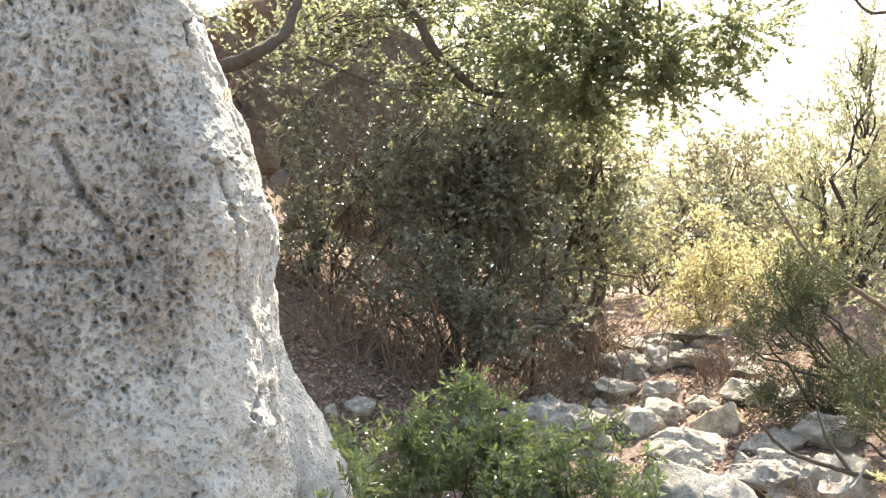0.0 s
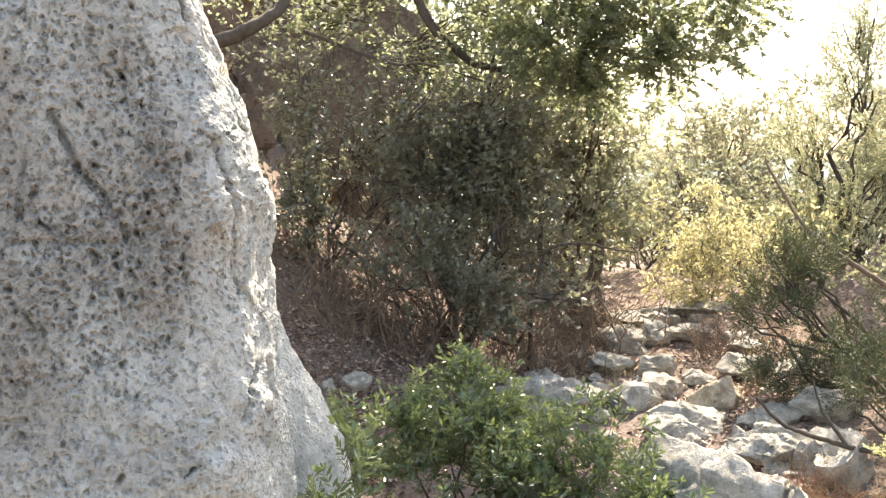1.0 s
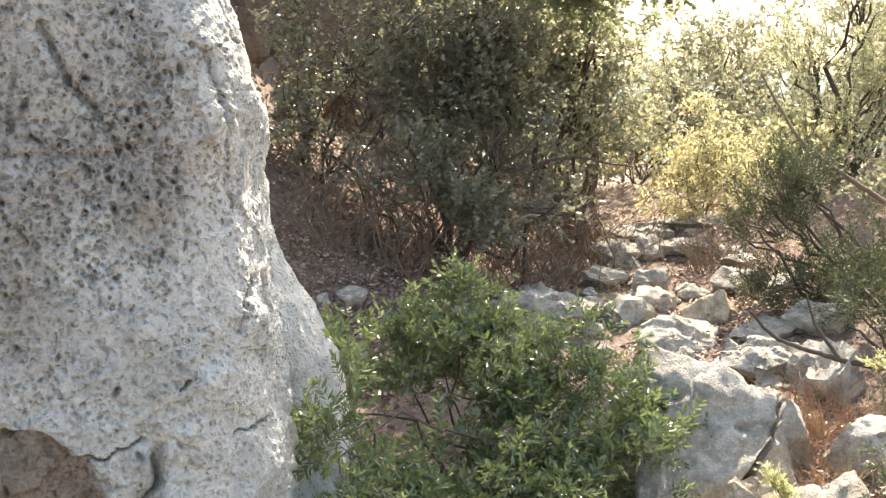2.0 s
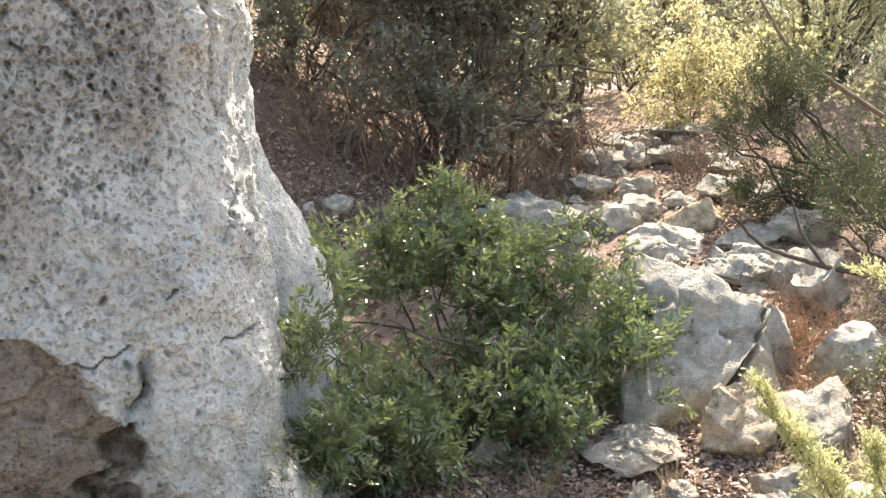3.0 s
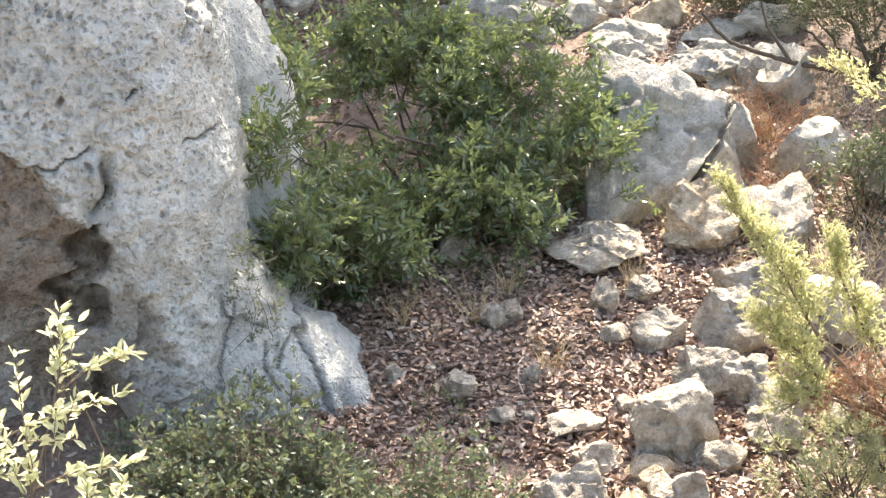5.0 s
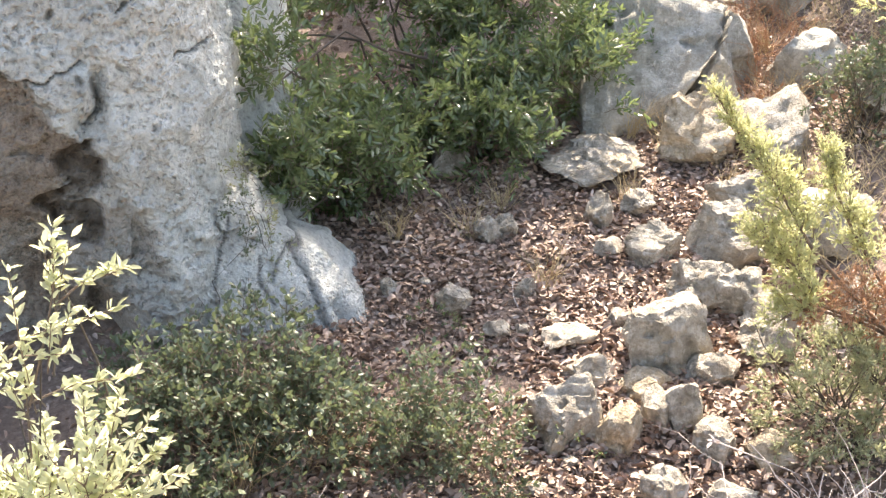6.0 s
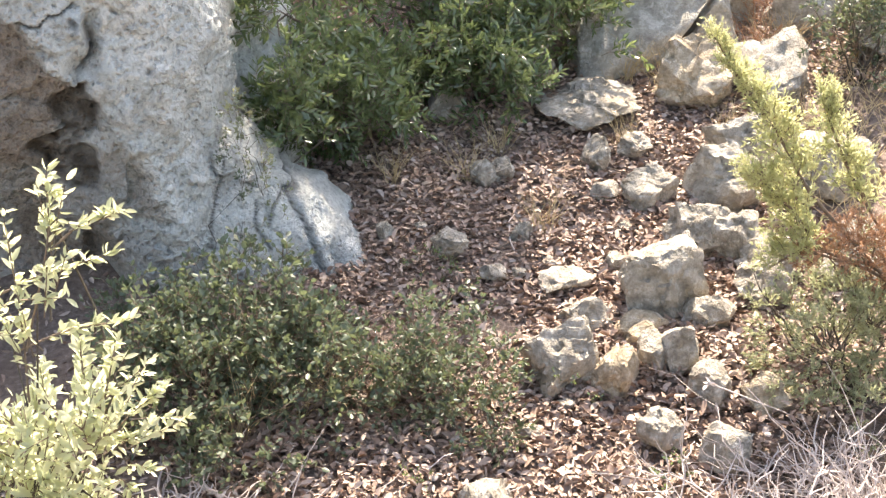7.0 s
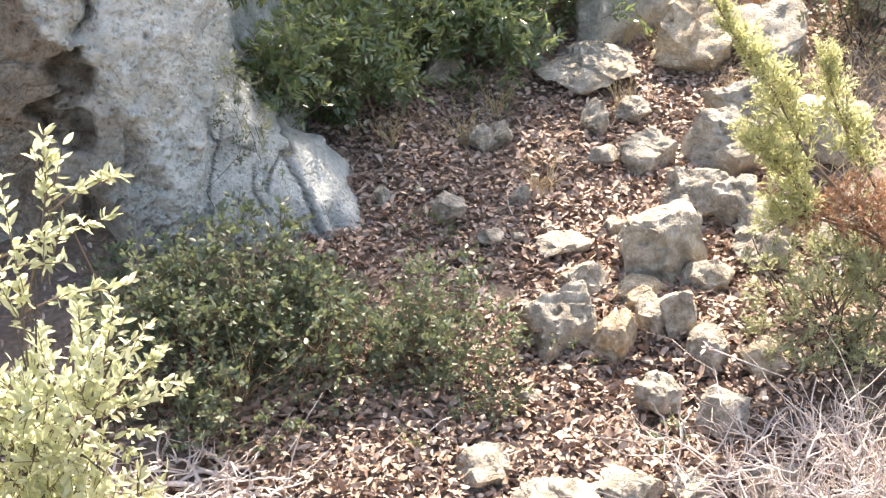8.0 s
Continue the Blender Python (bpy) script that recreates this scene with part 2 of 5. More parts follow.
def mesh_np(name, V, F, mats, mat_index=None, smooth=True):
    """A mesh from arrays of points and of faces with the same number of corners."""
    V, F = np.asarray(V, np.float32), np.asarray(F, np.int32)
    me = bpy.data.meshes.new(name)
    n, k = F.shape
    me.vertices.add(len(V))
    me.vertices.foreach_set("co", V.ravel())
    me.loops.add(n * k)
    me.loops.foreach_set("vertex_index", F.ravel())
    me.polygons.add(n)
    me.polygons.foreach_set("loop_start", np.arange(0, n * k, k, dtype=np.int32))
    me.polygons.foreach_set("use_smooth", np.full(n, smooth))
    for m in mats if isinstance(mats, (list, tuple)) else [mats]:
        me.materials.append(m)
    if mat_index is not None:
        me.polygons.foreach_set("material_index", np.asarray(mat_index, np.int32))
    me.update(calc_edges=True)
    return me


def part(name, me, parent, label="", kind=""):
    ob = new(name, me)
    ob.parent = parent
    return tagged(ob, label, kind=kind)


def thing(name, base, label, category, group="", kind=""):
    ob = new(name)
    ob.location = base
    ob.empty_display_size = 0.1
    return tagged(ob, label, category, group, kind)


class Geo:
    """Gathers quads with a material number each."""

    def __init__(self):
        self.V, self.F, self.M, self.n = [], [], [], 0

    def add(self, V, F, m=0):
        self.V.append(np.asarray(V, float))
        self.F.append(np.asarray(F, int) + self.n)
        self.M.append(np.full(len(F), m) if np.isscalar(m) else np.asarray(m))
        self.n += len(V)

    def arrays(self):
        return np.concatenate(self.V), np.concatenate(self.F), np.concatenate(self.M)

    def mesh(self, name, mats, origin=(0, 0, 0), smooth=True):
        V, F, M = self.arrays()
        return mesh_np(name, V - np.array(origin), F, mats, M, smooth)


def tube(geo, pts, radii, sides=6, m=0):
    pts, radii = np.asarray(pts, float), np.asarray(radii, float)
    d = np.gradient(pts, axis=0)
    d /= np.linalg.norm(d, axis=1, keepdims=True) + 1e-9
    ref = np.where(np.abs(d[:, 2:]) > 0.9, np.array([[1.0, 0, 0]]), np.array([[0, 0, 1.0]]))
    a = np.cross(d, ref)
    a /= np.linalg.norm(a, axis=1, keepdims=True) + 1e-9
    b = np.cross(d, a)
    t = np.linspace(0, 2 * np.pi, sides, endpoint=False)
    ring = a[:, None] * np.cos(t)[None, :, None] + b[:, None] * np.sin(t)[None, :, None]
    V = (pts[:, None] + ring * radii[:, None, None]).reshape(-1, 3)
    i, j = np.meshgrid(np.arange(len(pts) - 1), np.arange(sides), indexing="ij")
    k = (j + 1) % sides
    F = np.stack([i * sides + j, i * sides + k, (i + 1) * sides + k, (i + 1) * sides + j], -1).reshape(-1, 4)
    geo.add(V, F, m)


def bent(rng, a, b, n=7, wobble=0.08, sag=0.0):
    """A crooked line from a to b."""
    a, b = np.asarray(a, float), np.asarray(b, float)
    t = np.linspace(0, 1, n)[:, None]
    long = np.linalg.norm(b - a)
    w = np.cumsum(rng.normal(0, 1, (n, 3)), axis=0)
    w = (w - w[:1]) - t * (w[-1:] - w[:1])
    return a + (b - a) * t + w * wobble * long / math.sqrt(n) + np.array([0, 0, 1.0]) * (sag * long * 4 * t * (1 - t))


def frames_of(rng, D, spin=None):
    """Turns that bring the z axis onto each way D, with a random spin."""
    D = D / (np.linalg.norm(D, axis=1, keepdims=True) + 1e-9)
    ref = np.where(np.abs(D[:, 2:]) > 0.95, np.array([[1.0, 0, 0]]), np.array([[0, 0, 1.0]]))
    a = np.cross(ref, D)
    a /= np.linalg.norm(a, axis=1, keepdims=True)
    b = np.cross(D, a)
    s = rng.uniform(0, 2 * np.pi, (len(D), 1)) if spin is None else spin
    x = a * np.cos(s) + b * np.sin(s)
    return np.stack([x, np.cross(D, x), D], -1)


LEAF_F = np.array([[0, 1, 2, 3], [0, 3, 4, 5]])


def leaf_blade(length, width, fold=0.25, droop=0.1):
    """One blade along z, with its flat side to y."""
    w, l = width / 2, length
    return np.array([(0, 0, 0), (w * 0.92, -fold * w, 0.33 * l), (w * 0.8, -fold * w - droop * 0.5 * l, 0.7 * l),
                     (0, -droop * l, l), (-w * 0.8, -fold * w - droop * 0.5 * l, 0.7 * l), (-w * 0.92, -fold * w, 0.33 * l)])


def put_blades(geo, rng, P, D, length, width, m=1, up=None, curl=0.8):
    """A blade at each place P, along each way D; up: how far its face turns to the sky."""
    R = frames_of(rng, D)
    if up is not None:
        d = D / np.linalg.norm(D, axis=1, keepdims=True)
        face = np.array([0, 0, 1.0]) + rng.normal(0, up, (len(D), 3))
        y = -(face - d * (face * d).sum(1, keepdims=True))
        y /= np.linalg.norm(y, axis=1, keepdims=True) + 1e-9
        R = np.stack([np.cross(y, d), y, d], -1)
    n = len(P)
    blade = leaf_blade(1, 1)
    s = np.stack([width * np.ones(n), length * np.ones(n) * curl, length * np.ones(n)], -1) * rng.uniform(0.75, 1.2, (n, 1))
    V = np.einsum("nij,nkj->nki", R, blade[None] * s[:, None]) + P[:, None]
    F = LEAF_F[None] + (np.arange(n) * 6)[:, None, None]
    geo.add(V.reshape(-1, 3), F.reshape(-1, 4), m)


def sprig_broad(rng, length, n, ll, lw, spread=55, arms=2):
    """A twig along z with side arms and single leaves all round."""
    geo = Geo()
    lines = [bent(rng, (0, 0, 0), (rng.normal(0, 0.1) * length, rng.normal(0, 0.1) * length, length), 3, 0.12)]
    for _ in range(arms):
        s = lines[0][1]
        way = np.array([*rng.normal(0, 0.7, 2), 0.6])
        lines.append(bent(rng, s, s + way / np.linalg.norm(way) * length * rng.uniform(0.4, 0.7), 2, 0.0))
    for l in lines:
        tube(geo, l, np.linspace(0.012, 0.006, len(l)) * length, 3, 0)
    P, D = [], []
    for i in range(n):
        l = lines[rng.integers(0, len(lines))]
        t = rng.uniform(0.2, 1) ** 0.8 * (len(l) - 1)
        k = min(int(t), len(l) - 2)
        ax = l[k + 1] - l[k]
        ax = ax / np.linalg.norm(ax)
        side = rng.normal(0, 1, 3)
        side -= ax * side.dot(ax)
        side /= np.linalg.norm(side)
        a = radians(rng.uniform(0.5, 1.25) * spread)
        P.append(l[k] + (l[k + 1] - l[k]) * (t - k))
        D.append(ax * math.cos(a) + side * math.sin(a))
    put_blades(geo, rng, np.array(P), np.array(D), ll, lw)
    return geo.arrays()


def sprig_pinnate(rng, length, leaves, pairs, ll, lw):
    """A twig whose leaves are feathers of paired narrow leaflets."""
    geo = Geo()
    stem = bent(rng, (0, 0, 0), (0, 0, length), 5, 0.1)
    tube(geo, stem, np.linspace(0.014, 0.008, 5) * length, 3, 0)
    P, D = [], []
    for i in range(leaves):
        s = stem[min(4, 1 + i * 4 // leaves)]
        a, az = radians(rng.uniform(20, 75)), i * 2.4 + rng.uniform(-0.4, 0.4)
        way = np.array([math.cos(az) * math.sin(a), math.sin(az) * math.sin(a), math.cos(a)])
        rachis = bent(rng, s, s + way * length * rng.uniform(0.45, 0.75), 4, 0.08, 0.06)
        tube(geo, rachis, np.full(4, 0.005 * length), 3, 0)
        side = np.cross(way, rng.normal(0, 1, 3) * 0.4 + np.array([0, 0, 1.0]))
        side /= np.linalg.norm(side)
        for k in range(pairs):
            t = (k + 0.8) / pairs
            q = rachis[0] + (rachis[-1] - rachis[0]) * t
            for sg in (-1, 1):
                P.append(q)
                D.append(side * sg * 0.75 + way * 0.75 + rng.normal(0, 0.14, 3))
        P.append(rachis[-1])
        D.append(way)
    put_blades(geo, rng, np.array(P), np.array(D), ll, lw)
    return geo.arrays()


def sprig_juniper(rng, length, shoots, scale_len, scale_w):
    """A feathery spray: short shoots set with fine scale leaves."""
    geo = Geo()
    stem = bent(rng, (0, 0, 0), (0, 0, length), 5, 0.1)
    tube(geo, stem, np.linspace(0.016, 0.008, 5) * length, 3, 0)
    P, D = [], []
    for i in range(shoots):
        t = (i + 0.5) / shoots
        s = stem[0] + (stem[-1] - stem[0]) * t
        a, az = radians(rng.uniform(22, 50)), i * 2.4
        way = np.array([math.cos(az) * math.sin(a), math.sin(az) * math.sin(a), math.cos(a)])
        sl = length * (0.5 - 0.3 * t) * rng.uniform(0.6, 1.1)
        m = max(3, int(sl / scale_len * 1.6))
        for k in range(m):
            q = s + way * sl * k / m
            P.append(q)
            D.append(way + rng.normal(0, 0.42, 3))
    put_blades(geo, rng, np.array(P), np.array(D), scale_len, scale_w)
    return geo.arrays()


def sprig_plume(rng, length, arms, needle, wide):
    """A soft plume: a stem and upswept fingers, each close-set with fine needles."""
    geo = Geo()
    stem = bent(rng, (0, 0, 0), (0, 0, length), 5, 0.08)
    tube(geo, stem, np.linspace(0.016, 0.006, 5) * length, 3, 0)
    lines = [(stem[1], stem[4])]
    for i in range(arms):
        s = stem[1 + i * 3 // arms]
        az, a = i * 2.4 + rng.uniform(-0.5, 0.5), radians(rng.uniform(28, 55))
        way = np.array([math.cos(az) * math.sin(a), math.sin(az) * math.sin(a), math.cos(a)])
        lines.append((s, s + way * length * rng.uniform(0.3, 0.55)))
    P, D = [], []
    for a, b in lines:
        long = np.linalg.norm(b - a)
        way = (b - a) / long
        for k in range(int(long / needle * 4.2)):
            P.append(a + (b - a) * rng.uniform(0, 1))
            D.append(way + rng.normal(0, 0.5, 3))
    put_blades(geo, rng, np.array(P), np.array(D), needle, wide)
    return geo.arrays()


def in_lobes(rng, lobes, n, gap=0.0, gap_freq=2.0, shell=0.45):
    """Places in ellipsoids (x, y, z, rx, ry, rz), denser to the skin, with gaps by noise; and ways outward."""
    lobes = np.asarray(lobes, float)
    vol = lobes[:, 3] * lobes[:, 4] * lobes[:, 5]
    P, D = np.zeros((0, 3)), np.zeros((0, 3))
    while len(P) < n:
        k = rng.choice(len(lobes), n, p=vol ** 0.8 / (vol ** 0.8).sum())
        u = rng.normal(0, 1, (n, 3))
        u /= np.linalg.norm(u, axis=1, keepdims=True)
        r = rng.uniform(0, 1, (n, 1)) ** shell
        q = lobes[k, :3] + u * r * lobes[k, 3:] * (1 + 0.25 * vnoise(u * 1.5 + k[:, None] * 7.3, 1.7, 5)[:, None])
        keep = vnoise(q, gap_freq, 3) > gap - 1 if gap else np.ones(n, bool)
        P, D = np.concatenate([P, q[keep]]), np.concatenate([D, u[keep]])
    return P[:n], D[:n]


def foliage(rng, P, D, variants, size=(0.8, 1.25)):
    """All sprigs joined: a variant at each place, along each way."""
    geo = Geo()
    pick = rng.integers(0, len(variants), len(P))
    s = rng.uniform(*size, len(P))
    R = frames_of(rng, D)
    for v, (V, F, M) in enumerate(variants):
        i = np.where(pick == v)[0]
        if not len(i):
            continue
        W = np.einsum("nij,kj->nki", R[i], V) * s[i, None, None] + P[i, None]
        G = F[None] + (np.arange(len(i)) * len(V))[:, None, None]
        geo.add(W.reshape(-1, 3), G.reshape(-1, 4), np.tile(M, len(i)))
    return geo


def leafage(rng, P, D, each, reach, ll, lw, up, twig_r=0.0016):
    """Leafy shoots: a fine twig at each place, set with leaves whose faces turn to the sky."""
    geo = Geo()
    d = D / (np.linalg.norm(D, axis=1, keepdims=True) + 1e-9)
    for p, w in zip(P, d):
        tube(geo, np.stack([p - w * reach * 0.6, p + w * reach * 0.9]), (twig_r * 1.3, twig_r * 0.6), 3)
    k = np.repeat(np.arange(len(P)), each)
    at = P[k] + d[k] * (reach * rng.uniform(-0.3, 1, (len(k), 1)))
    way = d[k] * 0.55 + rng.normal(0, 0.62, (len(k), 3)) * np.array([1, 1, 0.6])
    put_blades(geo, rng, at, way, ll, lw, 1, up=up)
    return geo


def plant(name, base, lobes, variants, mats, n, label, category, rng, stems=5, stem_r=0.012, up=0.5, single=0, gap=0.7,
          gap_freq=2.0, shell=0.45, group="", twigs=40, size=(0.8, 1.25), stem_mat=None, outward=0.8, cull=None, leaves=None):
    """A bush or tree crown: stems from the base into the lobes, twigs, single sprigs on the near side, the rest joined."""
    root = thing(name, base, label, category, group)
    base = np.array(base, float)
    lobes = np.asarray(lobes, float)
    P, D = in_lobes(rng, lobes, n, gap, gap_freq, shell)
    if cull is not None:
        keep = cull(P)
        P, D = P[keep], D[keep]
    D = D * outward + np.array([0, 0, up]) + rng.normal(0, 0.35, P.shape)
    for k in range(stems):
        l = lobes[k % len(lobes)]
        end = l[:3] + rng.normal(0, 0.35, 3) * l[3:]
        start = base + np.array([*rng.normal(0, stem_r * 2.5, 2), -0.03])
        g = Geo()
        line = bent(rng, start, end, 9, 0.16)
        tube(g, line, np.linspace(1, 0.3, 9) * stem_r, 6)
        part("stem", g.mesh("stem", [stem_mat or M_BARK], base), root)
    g = Geo()
    for q in P[rng.choice(len(P), min(twigs, len(P)), replace=False)]:
        l = lobes[np.argmin(((lobes[:, :3] - q) ** 2).sum(1))]
        s = l[:3] * 0.55 + base * 0.15 + q * 0.3
        tube(g, bent(rng, s, q, 6, 0.15), np.linspace(0.45, 0.12, 6) * stem_r, 4)
    if twigs:
        part("twig_tangle", g.mesh("twig_tangle", [stem_mat or M_BARK], base), root, kind="stuff")
    order = np.argsort(P[:, 1])
    near, rest = order[:single], order[single:]
    if single:
        shared = [mesh_np("sprig", V, F, mats, M) for V, F, M in variants]
        R = frames_of(rng, D[near])
        for i, r in zip(near, R):
            ob = part("sprig", shared[rng.integers(0, len(shared))], root)
            m = Matrix(np.round(r, 5).tolist()).to_4x4() @ Matrix.Scale(rng.uniform(*size), 4)
            m.translation = P[i] - base
            ob.matrix_basis = m
    if len(rest):
        geo = leafage(rng, P[rest], D[rest], *leaves) if leaves else foliage(rng, P[rest], D[rest], variants, size)
        part("foliage", geo.mesh("foliage", mats, base), root, kind="stuff")
    return root


# ---- ground ----
GY = [-900, -60, -8, -1, 0.4, 1.2, 2.0, 3.25, 4.6, 5.7, 6.4, 8, 9.2, 10.4, 11.2, 12.5, 14, 18, 30, 60, 200, 900]
GZ = [20, 3, 1.2, .55, .5, .1, -.35, -.32, -.1, .1, .23, .53, .75, .98, 1.13, 1.3, 1.25, .4, -3, -8, -20, -10]


def step(a, b, v):
    t = np.clip((v - a) / (b - a), 0, 1)
    return t * t * (3 - 2 * t)


def ground_z(x, y):
    """Height of the ground: it climbs away from the clearing, with a bank to the left behind the boulder."""
    z = np.interp(y, GY, GZ)
    z = z + 0.75 * np.clip(0.35 - x, 0, 4) * step(6.8, 10.5, y) * (1 - step(16, 40, y))
    z = z + 0.12 * np.clip(x - 1.6, 0, 5) * step(3, 5, y) * (1 - step(16, 40, y))
    return z


def gz(x, y):
    return float(ground_z(np.array(x), np.array(y)))


def spaced(marks):
    """Coordinates from (start, stop, step) runs."""
    return np.unique(np.concatenate([np.arange(a, b, s) for a, b, s in marks]).round(4))


def build_ground():
    xs = spaced([(-900, -100, 100), (-100, -12, 8), (-12, -3, 0.5), (-3, 4, 0.07), (4, 12, 0.5), (12, 100, 8), (100, 901, 100)])
    ys = spaced([(-900, -60, 80), (-60, -8, 6), (-8, 2.5, 0.35), (2.5, 13, 0.07), (13, 40, 1.0), (40, 120, 10), (120, 901, 60)])
    X, Y = np.meshgrid(xs, ys)
    P = np.stack([X.ravel(), Y.ravel(), 0 * X.ravel()], -1)
    P[:, 2] = ground_z(P[:, 0], P[:, 1])
    near = np.exp(-((P[:, 0] / 9) ** 2 + ((P[:, 1] - 7) / 12) ** 2))
    P[:, 2] += near * (0.05 * fbm(P, 1.3, 4, 2) + 0.016 * fbm(P, 9, 3, 8)) - 0.02
    n, m = len(ys), len(xs)
    i, j = np.meshgrid(np.arange(n - 1), np.arange(m - 1), indexing="ij")
    F = np.stack([i * m + j, i * m + j + 1, (i + 1) * m + j + 1, (i + 1) * m + j], -1).reshape(-1, 4)
    ob = new("ground", mesh_np("ground", P, F, M_SOIL))
    return tagged(ob, "brown stony hillside soil under dry leaves", "ground", kind="structure")


ground = build_ground()


# ---- great boulder ----
def slab_points(edge, xc, yc, front, power, n_round, n_up, z0, z1, dense_x, top_round=0.0, back=1.0, zs=None):
    """Closed sections stacked from z0 to z1; edge: (z, x) of the right side, front: (z, y) of the near side."""
    zs = np.linspace(z0, z1, n_up) if zs is None else zs
    th = np.linspace(np.pi * 1.5, -np.pi * 0.5, 6001)
    c, s = np.cos(th), np.sin(th)
    a0, b0 = np.interp(1.0, *zip(*edge)) - xc, yc - np.interp(1.0, *zip(*front))
    ux, uy = np.sign(c) * np.abs(c) ** (2 / power), np.sign(s) * np.abs(s) ** (2 / power)
    X, Y = xc + a0 * ux, yc - b0 * uy * np.where(uy > 0, 1, back)
    w = np.hypot(np.diff(X), np.diff(Y)) * np.where((X[1:] > dense_x) & (Y[1:] < yc + 0.25), 1, 0.04)
    cum = np.concatenate([[0], np.cumsum(w)]) / w.sum()
    pick = np.interp(np.linspace(0, 1, n_round, endpoint=False), cum, np.arange(6001))
    ux, uy = np.interp(pick, np.arange(6001), ux), np.interp(pick, np.arange(6001), uy)
    a = np.interp(zs, *zip(*edge)) - xc
    b = yc - np.interp(zs, *zip(*front))
    k = np.ones(n_up)
    if top_round:
        k = np.sqrt(np.clip(1 - np.clip((zs - (z1 - top_round)) / top_round, 0, 1) ** 2, 0.0004, 1))
    uy = uy * np.where(uy > 0, 1, back)
    V = np.stack([xc + (a * k)[:, None] * ux, yc - (b * k)[:, None] * uy, np.repeat(zs[:, None], n_round, 1)], -1)
    i, j = np.meshgrid(np.arange(n_up - 1), np.arange(n_round), indexing="ij")
    jj = (j + 1) % n_round
    F = np.stack([i * n_round + j, i * n_round + jj, (i + 1) * n_round + jj, (i + 1) * n_round + j], -1).reshape(-1, 4)
    N = np.gradient(V, axis=1)
    N = np.stack([N[..., 1], -N[..., 0], 0 * N[..., 0]], -1)
    N /= np.linalg.norm(N, axis=-1, keepdims=True) + 1e-9
    out = np.sign(((V - np.array([xc, yc, 0])) * N)[..., :2].sum(-1).mean())
    return V, F, N * out


def groove(V, a, b, width):
    """How near each point is, seen from the front, to the line from a to b (x, z)."""
    a, b = np.array(a), np.array(b)
    q = V[..., [0, 2]] - a
    t = np.clip((q @ (b - a)) / ((b - a) @ (b - a)), 0, 1)
    d = np.linalg.norm(q - t[..., None] * (b - a), axis=-1)
    return np.exp(-(d / width) ** 2)


def facets(flat, rng, count, jump, tilt, freq):
    """Broken patches: each has its own step and tilt; sharp along ragged borders."""
    inside = flat[(flat[:, 1] < 5.3) & (flat[:, 0] > -1.7)]
    c = inside[rng.integers(0, len(inside), count)]
    t, j = rng.normal(0, tilt, (count, 3)), rng.normal(0, jump, count)
    W = flat + 0.05 * np.stack([fbm(flat, freq, 2, 3), fbm(flat, freq, 2, 4), fbm(flat, freq, 2, 5)], -1)
    best, near = np.full(len(flat), 1e9), np.zeros(len(flat), int)
    for k in range(count):
        d = ((W - c[k]) ** 2).sum(1)
        m = d < best
        best[m], near[m] = d[m], k
    return j[near] + np.clip(((flat - c[near]) * t[near]).sum(1), -0.03, 0.03)


